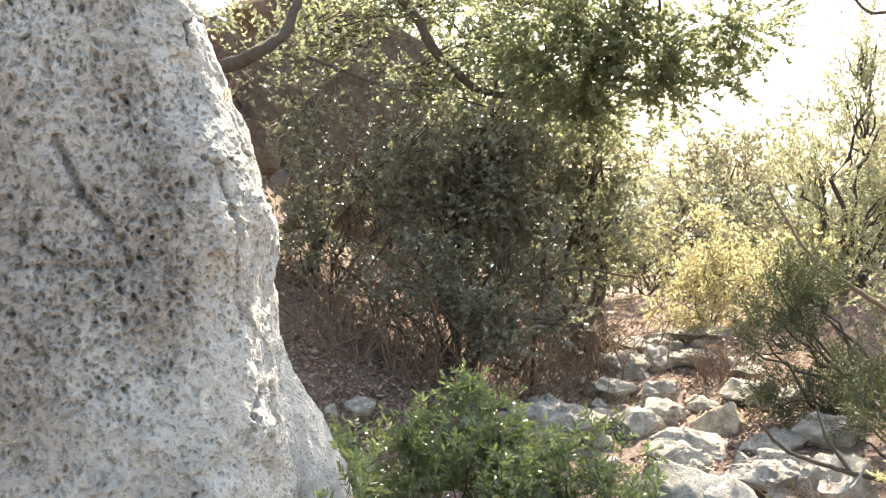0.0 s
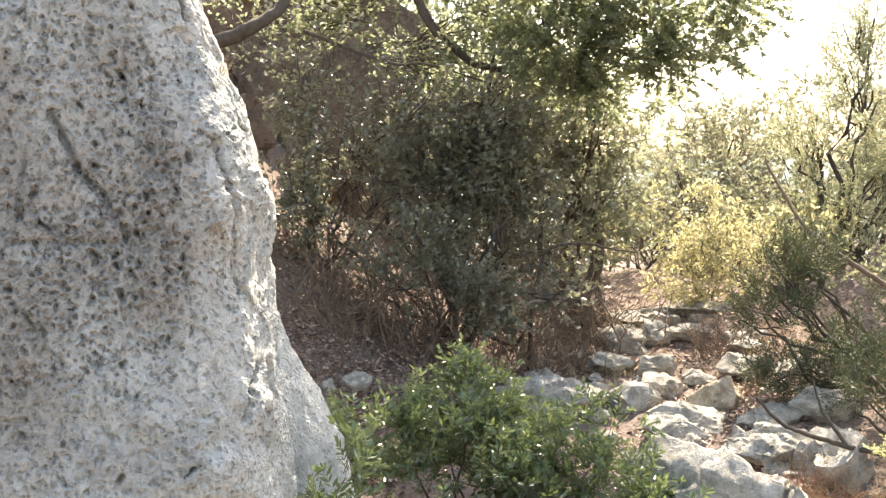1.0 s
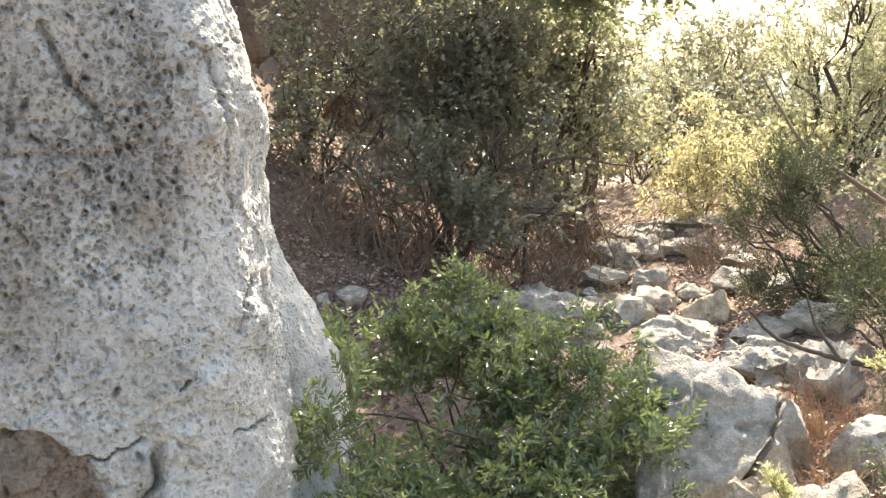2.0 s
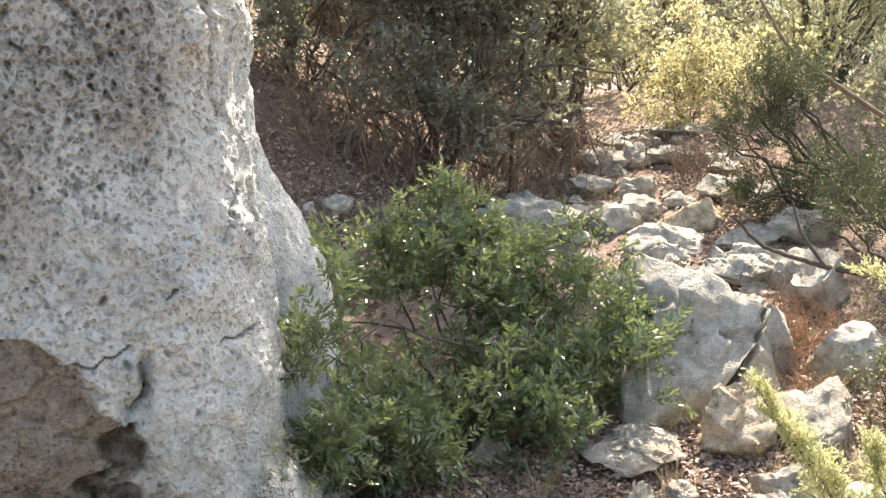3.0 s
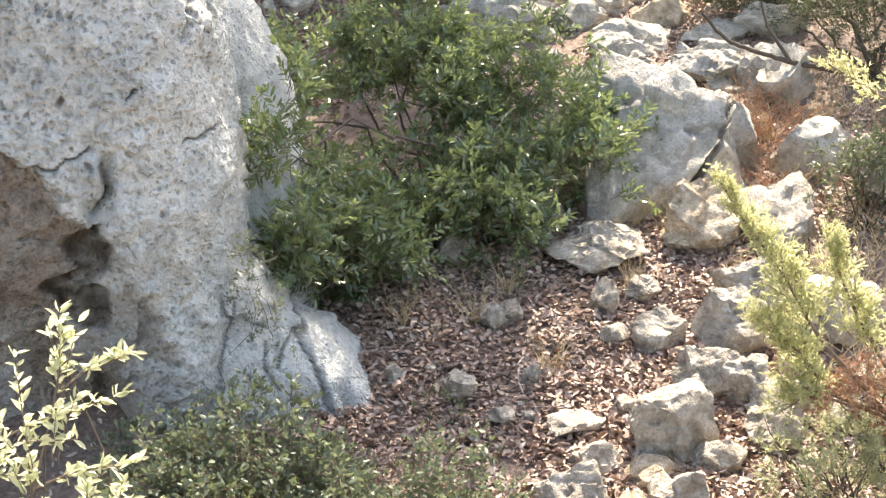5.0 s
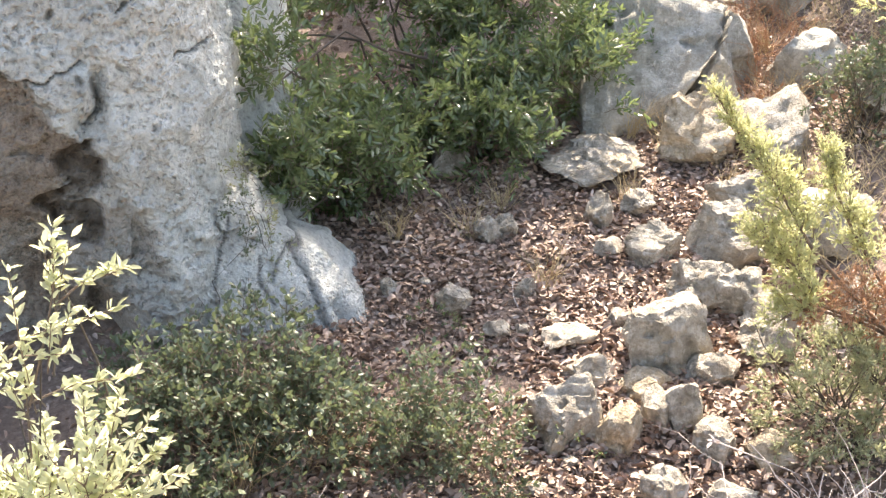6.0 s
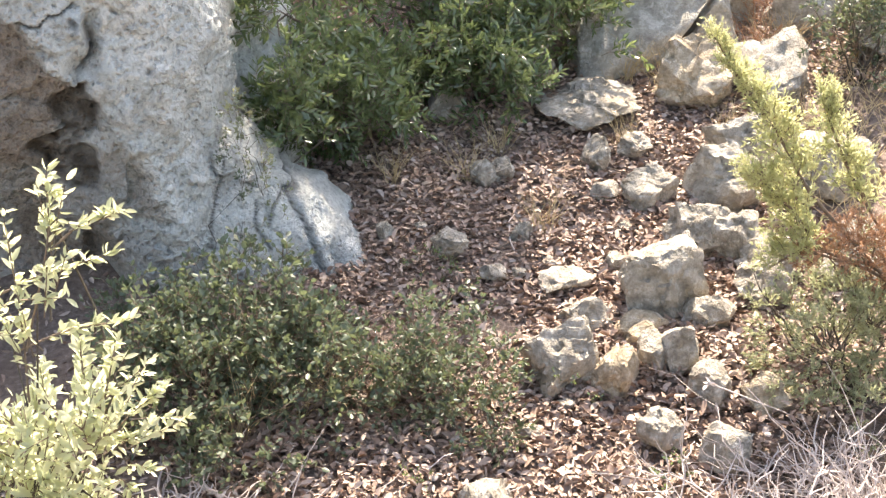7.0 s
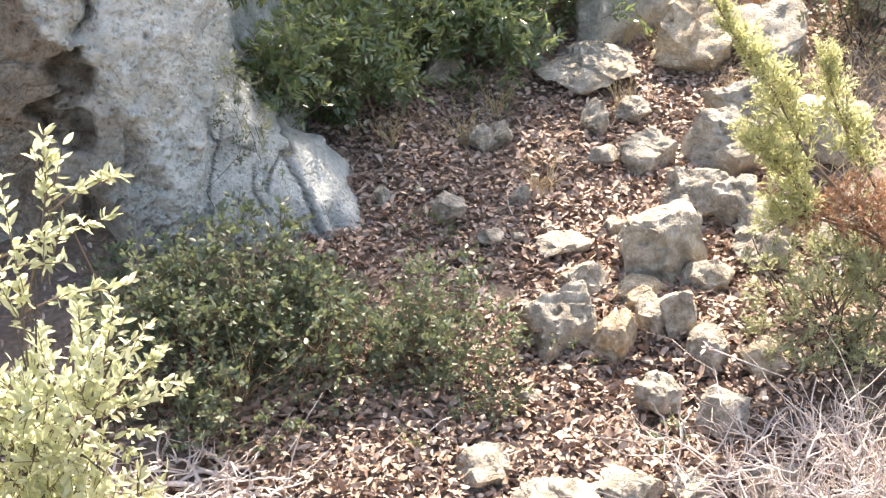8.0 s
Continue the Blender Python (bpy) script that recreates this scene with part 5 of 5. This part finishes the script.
limb(dead, [(-0.1, 9.0, gz(-0.1, 9.0)), (0.0, 9.0, 1.18), (0.06, 9.0, 1.25), (0.25, 9.0, 1.34), (0.4, 9.0, 1.38)], 0.006, M_TWIG)
limb(dead, [(0.25, 9.0, 1.34), (0.42, 9.0, 1.33), (0.53, 9.0, 1.31), (0.62, 9.0, 1.36), (0.7, 9.0, 1.35)], 0.005, M_DEAD)
# young juniper branch in the sun near the camera
V_PLUME = [sprig_plume(R(310 + k), 0.085, 6, 0.017, 0.0044) for k in range(6)]


def build_sapling():
    """Arching stems from one root, each set with upswept plumes."""
    rng = R(33)
    base = np.array((1.95, 3.95, gz(1.95, 3.95)))
    root = thing("juniper_sapling", base, "sunlit young juniper with soft yellow-green sprays", "bush")
    shared = [mesh_np("spray", V, F, [M_TWIG, M_YOUNG], M) for V, F, M in V_PLUME]
    for pts, first, n in (([base, (1.35, 4.00, 0.44), (1.22, 4.00, 0.67), (1.10, 4.00, 0.82), (1.01, 4.00, 0.96)], 1.0, 92),
                          ([base, (1.58, 4.03, 0.34), (1.47, 4.03, 0.52), (1.40, 4.03, 0.67), (1.38, 4.03, 0.76)], 1.2, 62),
                          ([base, (1.62, 4.0, 0.18), (1.39, 3.97, 0.26), (1.30, 3.97, 0.40), (1.20, 3.97, 0.49), (1.12, 3.97, 0.54)], 2.2, 62),
                          ([base, (1.62, 4.0, 0.16), (1.39, 3.95, 0.26), (1.31, 3.95, 0.27), (1.23, 3.95, 0.22)], 2.4, 28),
                          ([base, (2.05, 4.1, 0.55), (1.9, 4.1, 0.98), (1.53, 4.1, 1.19), (1.34, 4.1, 1.30)], 2.6, 16)):
        q = np.array([tuple(p) for p in pts], float)
        stem = limb(root, q, 0.007, M_DRY, "stem")
        last = len(q) - 1
        for k in range(n):
            t = first + (last - first) * (k + rng.uniform(0, 1)) / n
            i = min(int(t), last - 1)
            way = q[i + 1] - q[i]
            way = way / np.linalg.norm(way)
            out = rng.normal(0, 1, 3)
            out[2] += 0.5
            taper = 1.0 - 0.5 * max(0.0, (t - first) / (last - first))
            d = way * 0.7 + out * 0.62 * taper + np.array([0, 0, 0.3])
            at = q[i] + (q[i + 1] - q[i]) * (t - i) + rng.normal(0, 0.018 * taper, 3)
            ob = part("spray", shared[rng.integers(0, len(shared))], root)
            m = Matrix(np.round(frames_of(rng, d[None])[0], 5).tolist()).to_4x4() @ Matrix.Scale(rng.uniform(1.0, 1.6) * taper, 4)
            m.translation = at - base
            ob.matrix_basis = m
    return root


build_sapling()
plant("dead_juniper_branch", (1.9, 4.05, gz(1.9, 4.05)), [(1.48, 3.95, .30, .10, .06, .05), (1.60, 3.95, .24, .1, .06, .05), (1.68, 3.95, .16, .08, .06, .05), (1.42, 3.95, .24, .06, .06, .03)],
      V_PLUME, [M_TWIG, M_RUST], 100, "rust-brown dead juniper foliage on a bare limb", "branch", R(44), stems=4, stem_r=0.01, twigs=14, single=60, gap=0, stem_mat=M_DRY, size=(0.6, 1.1))
privet = plant("privet_shrub", (-0.8, 2.45, gz(-0.8, 2.45)),
      [(-0.74, 2.6, .48, .22, .2, .14), (-0.86, 2.55, .28, .26, .22, .18), (-0.78, 2.6, .10, .26, .2, .2), (-0.86, 2.6, .78, .06, .05, .07), (-0.66, 2.6, 1.0, .02, .02, .09), (-0.72, 2.6, .74, .06, .05, .06),
       (-0.7, 2.6, .86, .05, .05, .03)],
      V_OLIVE, [M_TWIG, M_OLIVE], 430, "sunlit privet-like shrub with narrow pale green leaves", "bush", R(34), stems=10, stem_r=0.006, twigs=30, up=0.8, single=150, gap=0.55, gap_freq=9, leaves=(16, 0.10, 0.032, 0.0125, 0.7))
for k, pts in enumerate(([(-0.74, 2.6, 0.72), (-0.66, 2.6, 0.98), (-0.652, 2.6, 1.104)], [(-0.66, 2.6, 0.95), (-0.60, 2.6, 1.0), (-0.526, 2.6, 1.02)], [(-0.80, 2.6, 0.84), (-0.70, 2.6, 0.89), (-0.558, 2.6, 0.932)],
                         [(-0.76, 2.6, 0.72), (-0.66, 2.6, 0.765), (-0.535, 2.6, 0.785)], [(-0.66, 2.6, 0.52), (-0.632, 2.6, 0.62), (-0.63, 2.6, 0.72)], [(-0.61, 2.6, 0.54), (-0.585, 2.6, 0.63), (-0.559, 2.6, 0.726)],
                         [(-0.62, 2.6, 0.48), (-0.53, 2.6, 0.575), (-0.477, 2.6, 0.615)], [(-0.75, 2.6, 0.6), (-0.74, 2.6, 0.8), (-0.745, 2.6, 1.01)], [(-0.70, 2.58, 0.44), (-0.60, 2.56, 0.52), (-0.52, 2.55, 0.53)])):
    q = np.array(pts)
    t = np.linspace(0.35, 1, 9)[:, None]
    at = np.where(t < 0.5, q[0] + (q[1] - q[0]) * t * 2, q[1] + (q[2] - q[1]) * (t * 2 - 1))
    limb(privet, pts, 0.0028, M_TWIG, "shoot")
    geo = leafage(R(180 + k), at, np.repeat((q[2] - q[0])[None], 9, 0), 5, 0.025, 0.032, 0.012, 0.8, 0.0008)
    part("spray", geo.mesh("spray", [M_TWIG, M_OLIVE], privet.location), privet)
plant("kermes_shrub", (-0.45, 4.0, gz(-0.45, 4.0)),
      [(-0.47, 4.05, .0, .27, .24, .17), (-0.62, 3.85, -.1, .2, .24, .16), (-0.25, 3.95, -.08, .2, .2, .14), (-0.4, 3.65, -.2, .2, .16, .1), (-0.75, 4.0, -.02, .16, .2, .14), (-0.13, 3.88, -.12, .15, .16, .13)],
      V_KERM, [M_TWIG, M_KERMES], 700, "low dark green kermes oak shrub by the boulder", "bush", R(35), stems=14, stem_r=0.006, twigs=100, stem_mat=M_DRY, single=200, gap=0.75, gap_freq=7, size=(1.0, 1.5))
plant("kermes_shrub", (0.2, 3.85, gz(0.2, 3.85)), [(0.22, 3.85, -.11, .18, .17, .15), (0.05, 3.82, -.13, .15, .14, .12), (0.3, 3.75, -.16, .1, .1, .1), (0.12, 3.95, .0, .12, .1, .1)],
      V_KERM, [M_TWIG, M_KERMES], 210, "thin twiggy kermes oak shrub in leaf litter", "bush", R(36), stems=14, stem_r=0.004, twigs=80, stem_mat=M_DRY, single=60, gap=0.7, gap_freq=7)
plant("mixed_shrub", (1.5, 3.9, gz(1.5, 3.9)), [(1.42, 3.9, -.04, .24, .24, .17), (1.62, 3.95, .05, .2, .2, .2), (1.25, 4.1, .08, .1, .1, .1), (1.6, 3.7, -.15, .2, .2, .12)],
      V_PLUME, [M_TWIG, M_SPINY], 170, "sunlit spiny grey-green shrub over pale stones", "bush", R(37), stems=14, stem_r=0.006, twigs=110, single=110, gap=0.9, gap_freq=7, size=(0.9, 1.4))
plant("spiny_shrub", (2.2, 5.95, gz(2.2, 5.95)), [(2.12, 5.9, .42, .2, .18, .22), (2.3, 6.0, .55, .22, .2, .25), (2.2, 5.8, .28, .22, .16, .14)],
      V_KERM, [M_TWIG, M_KERMES], 190, "grey-green spiny shrub against shaded rocks", "bush", R(39), stems=12, stem_r=0.006, twigs=50, single=80, gap=0.9, gap_freq=6)
# dead brush
for k, (x, y) in enumerate(((-0.75, 9.0), (-0.2, 9.1), (0.35, 9.2), (0.8, 9.6), (1.2, 10.2), (-0.3, 10.0), (0.3, 10.1), (0.8, 10.4))):
    dry_brush("dead_shrub", (x, y, gz(x, y)), (0.6, 0.5), 0.6, 48, "tangle of dry brown stems under the oak", 50 + k, M_DRY, 0.0042, group="dead shrubs under the oak")
dead = thing("dead_branch", (1.0, 3.6, gz(1.0, 3.6)), "long bleached twig with withered pale leaves", "branch")
limb(dead, [(1.03, 3.75, -0.09), (1.18, 3.75, -0.16), (1.29, 3.75, -0.21), (1.38, 3.75, -0.32), (1.08, 3.6, gz(1.08, 3.6))], 0.0026, M_DEAD, seed=7)
geo = leafage(R(190), np.array([(1.030, 3.75, -0.092)]), np.array([(-1.0, 0, 0.3)]), 7, 0.03, 0.03, 0.014, 0.8)
part("withered_leaf", geo.mesh("withered_leaf", [M_DEAD, M_DEAD], dead.location), dead)
dry_brush("dead_twigs", (1.3, 3.15, gz(1.3, 3.15)), (0.46, 0.34), 0.2, 130, "bleached pinkish dead twigs in the sun", 60, M_DEAD, 0.0042, forks=8, wobble=0.2)
dry_brush("dead_twigs", (-0.55, 3.4, gz(-0.55, 3.4)), (0.46, 0.24), 0.07, 46, "bleached dead twigs beside the shrub", 61, M_DEAD, 0.0052, forks=5, wobble=0.16)
for k, (x, y) in enumerate(((1.96, 6.95), (1.92, 6.65), (2.03, 7.3), (1.8, 6.35), (2.12, 7.05))):
    dry_brush("dry_fern", (x, y, gz(x, y)), (0.2, 0.16), 0.17, 34, "rusty dry growth between grey rocks", 66 + k, M_RUST, 0.0022, group="rusty growth between rocks")
dry_brush("dead_shrub", (1.95, 9.75, gz(1.95, 9.75)), (0.26, 0.2), 0.34, 46, "rusty bare shrub beside the path", 62, M_DRY, 0.003)
for k, (x, y) in enumerate(((1.2, 6.2), (1.3, 6.0), (0.62, 4.9), (0.5, 5.5), (0.35, 5.3), (1.95, 6.3), (2.0, 6.9), (1.5, 5.6), (0.05, 5.3), (1.85, 5.6), (1.95, 5.3), (-0.4, 3.95), (-0.52, 4.05), (-0.3, 3.85), (-0.45, 3.75), (-0.2, 3.9), (-0.35, 4.1), (1.05, 5.55), (2.3, 7.0), (1.15, 6.1))):
    grass_tuft(x, y, 80 + k, 30, 0.3 if x < -0.15 else 0.22)

def build_straw():
    rng = R(91)
    g = Geo()
    for k in range(2100):
        x, y = (rng.uniform(1.75, 3.6), rng.uniform(4.6, 9.0)) if k < 1400 else (rng.uniform(0.9, 3.0), rng.uniform(9.3, 12.0))
        if vnoise(np.array([[x, y, 0.0]]), 1.6, 6)[0] < -0.1:
            continue
        a = np.array([x, y, gz(x, y) - 0.02])
        for _ in range(3):
            w = np.array([rng.normal(0, 0.8), rng.normal(0, 0.8), 1.0])
            tube(g, bent(rng, a, a + w / np.linalg.norm(w) * rng.uniform(0.06, 0.2), 3, 0.1), np.linspace(0.0022, 0.0008, 3), 3)
    tagged(new("dry_grass", g.mesh("dry_grass", [M_STRAW])), "sparse straw-dry grass on the stony slope", "grass", kind="stuff")


build_straw()


# small growth in the leaf litter and on the boulder
for k, (x, y, h, n) in enumerate(((0.13, 4.62, .07, 7), (0.24, 4.52, .06, 6), (0.33, 4.34, .06, 6), (-0.02, 4.18, .06, 8), (0.34, 3.62, .05, 6), (0.86, 3.47, .05, 8), (0.1, 3.5, .05, 7), (0.62, 3.9, .04, 3))):
    z = gz(x, y)
    plant("seedling", (x, y, z), [(x, y, z + h, .05, .05, h * .6)], V_KERM, [M_TWIG, M_LENTISK], n, "tiny green oak seedling in dry leaves", "seedling", R(140 + k), stems=2, stem_r=0.002,
          single=n, gap=0, twigs=0, size=(0.4, 0.7), up=0.9, group="seedlings in the litter")
plant("creeper", (-0.70, 4.66, gz(-0.70, 4.66)), [(-0.68, 4.70, .12, .04, .03, .2), (-0.62, 4.74, .36, .03, .03, .12), (-0.52, 4.72, .42, .05, .04, .06), (-0.5, 4.66, .2, .04, .03, .12)], V_KERM, [M_TWIG, M_KERMES], 26,
      "thin green creeper against the grey boulder", "creeper", R(150), stems=5, stem_r=0.002, single=26, gap=0, twigs=0, size=(0.4, 0.8))
for k in range(16):
    rng = R(160 + k)
    x, y = rng.uniform(-0.1, 1.2), rng.uniform(3.4, 5.4)
    a = rng.uniform(0, 3.14)
    l = rng.uniform(0.06, 0.2)
    g = Geo()
    q = bent(rng, (-l * math.cos(a), -l * math.sin(a), 0), (l * math.cos(a), l * math.sin(a), 0), 7, 0.1)
    for p in q:
        p[2] = gz(x + p[0], y + p[1]) - gz(x, y)
    tube(g, q, np.linspace(0.0035, 0.0015, 7), 5)
    if k % 2:
        tube(g, bent(rng, q[3], q[3] + np.array([0.05 * math.sin(a), 0.05 * math.cos(a), 0.02]), 4, 0.1), np.linspace(0.002, 0.001, 4), 4)
    ob = new("fallen_twig", g.mesh("fallen_twig", [M_DEAD if k % 3 == 0 else M_DRY]))
    ob.location = (x, y, gz(x, y) + 0.004)
    tagged(ob, "thin dry twig lying on the dead leaves", "twig", "fallen twigs")
plant("wall_plant", (-0.47, 4.72, gz(-0.47, 4.72)), [(-0.50, 4.80, .44, .05, .04, .12), (-0.45, 4.80, .26, .05, .04, .12), (-0.40, 4.76, .10, .05, .04, .12)], V_KERM, [M_TWIG, M_SPINY], 46,
      "slender yellow-green plant against the grey boulder", "plant", R(151), stems=6, stem_r=0.002, single=46, gap=0, twigs=0, size=(0.5, 0.8), up=1.2)
tuft = grass_tuft(-0.86, 5.15, 99, 50, 0.16, "dry straw tuft rooted in the boulder's edge")
tuft.location.z = 2.47

# far hill across the valley
def build_hill():
    xs, t = np.linspace(-500, 700, 80), np.linspace(0, 1, 14)
    X, T = np.meshgrid(xs, t)
    P = np.stack([X.ravel(), 420 + 260 * T.ravel(), 0 * X.ravel()], -1)
    P[:, 2] = -20 + (34 + 9 * fbm(P * np.array([1, 0, 0]), 0.006, 4, 4)) * np.sin(T.ravel() * np.pi / 2) + 2 * vnoise(P, 0.06, 9)
    n, m = len(t), len(xs)
    i, j = np.meshgrid(np.arange(n - 1), np.arange(m - 1), indexing="ij")
    F = np.stack([i * m + j, i * m + j + 1, (i + 1) * m + j + 1, (i + 1) * m + j], -1).reshape(-1, 4)
    mat, tree, bsdf = material("far_woods")
    tone = ramp(tree, noise_tex(tree, coords(tree), 0.15, 5.0, 0.7), [(0.35, (0.10, 0.15, 0.12)), (0.65, (0.24, 0.29, 0.24))])
    tree.links.new(tone, bsdf.inputs["Base Color"])
    bsdf.inputs["Roughness"].default_value = 1.0
    return tagged(new("backdrop_hill", mesh_np("backdrop_hill", P, F, mat)), "hazy wooded hill across the valley", "hill", kind="structure")


build_hill()


# ---- leaf litter ----
def build_litter():
    rng = np.random.default_rng(77)
    n = 70000
    u = rng.uniform(0, 1, n * 2)
    x = np.where(u < 0.07, rng.uniform(2.4, 4.4, n * 2), np.where(u < 0.30, rng.uniform(-2.2, 2.6, n * 2), np.where(u < 0.47, rng.uniform(-0.9, 0.6, n * 2), np.where(u < 0.54, rng.uniform(0.8, 2.6, n * 2), rng.uniform(-0.55, 1.75, n * 2)))))
    y = np.where(u < 0.30, 3.0 + 8.2 * rng.uniform(0, 1, n * 2) ** 1.3, np.where(u < 0.47, rng.uniform(6.2, 8.4, n * 2), np.where(u < 0.54, rng.uniform(8.0, 11.4, n * 2), rng.uniform(3.0, 6.2, n * 2))))
    P = np.stack([x, y, 0 * x], -1)
    thick = 0.5 + 0.5 * fbm(P, 1.1, 3, 51)
    keep = (rng.uniform(0, 1, n * 2) < 0.4 + 0.9 * thick) 
    P = P[keep][:n]
    # thinning out all round
    w = np.stack([rng.normal(0.6, 2.6, 9000), rng.normal(4.5, 3.2, 9000), np.zeros(9000)], -1)
    P = np.concatenate([P, w[(w[:, 1] < 3.2) | (w[:, 0] > 2.4) | (w[:, 1] > 9)]])
    P = np.concatenate([P, np.stack([rng.uniform(-1.4, -0.3, 7000), rng.uniform(2.5, 3.9, 7000), np.zeros(7000)], -1), np.stack([rng.uniform(-1.3, 1.0, 12000), rng.uniform(7.4, 9.7, 12000), np.zeros(12000)], -1), np.stack([rng.uniform(-0.8, 0.5, 6000), rng.uniform(6.0, 7.8, 6000), np.zeros(6000)], -1), np.stack([rng.uniform(1.7, 3.3, 9000), rng.uniform(5.8, 9.0, 9000), np.zeros(9000)], -1), np.stack([rng.uniform(-0.3, 1.5, 9000), rng.uniform(3.1, 5.0, 9000), np.zeros(9000)], -1)])
    n = len(P)
    P[:, 2] = ground_z(P[:, 0], P[:, 1])
    near = np.exp(-((P[:, 0] / 9) ** 2 + ((P[:, 1] - 7) / 12) ** 2))
    Q = P * np.array([1, 1, 0])
    P[:, 2] += near * (0.05 * fbm(Q, 1.3, 4, 2) + 0.016 * fbm(Q, 9, 3, 8)) - 0.02 + rng.uniform(0.002, 0.026, n)
    a = rng.uniform(0, 2 * np.pi, n)
    D = np.stack([np.cos(a), np.sin(a), rng.normal(0.08, 0.26, n)], -1)
    geo = Geo()
    single = (np.abs(P[:, 0] - 0.5) < 0.45) & (np.abs(P[:, 1] - 4.35) < 0.4)
    chosen = np.where(single)[0][:280]
    rest = np.setdiff1d(np.arange(n), chosen)
    k = len(rest)
    put_blades(geo, rng, P[rest], D[rest], 0.037 * rng.uniform(0.5, 1.2, k), 0.018 * rng.uniform(0.5, 1.3, k), 0, up=0.75, curl=rng.normal(0.5, 1.4, k))
    root = new("leaf_litter", geo.mesh("leaf_litter", [M_LITTER]))
    tagged(root, "thick carpet of dry brown oak leaves", "leaf litter", kind="stuff")
    shared = []
    for k in range(6):
        b = leaf_blade(0.036 * (0.85 + 0.08 * k), 0.0185, 0.2 + 0.15 * k, 0.04 + 0.05 * k)
        shared.append(mesh_np("leaf", b - b.mean(0), LEAF_F, M_LITTER))
    for i in chosen:
        ob = part("leaf", shared[rng.integers(0, 6)], root)
        ob.location = P[i] + np.array([0, 0, 0.006])
        ob.rotation_euler = (radians(90 + rng.normal(0, 25)), rng.uniform(-0.4, 0.4), rng.uniform(0, 6.28))


build_litter()
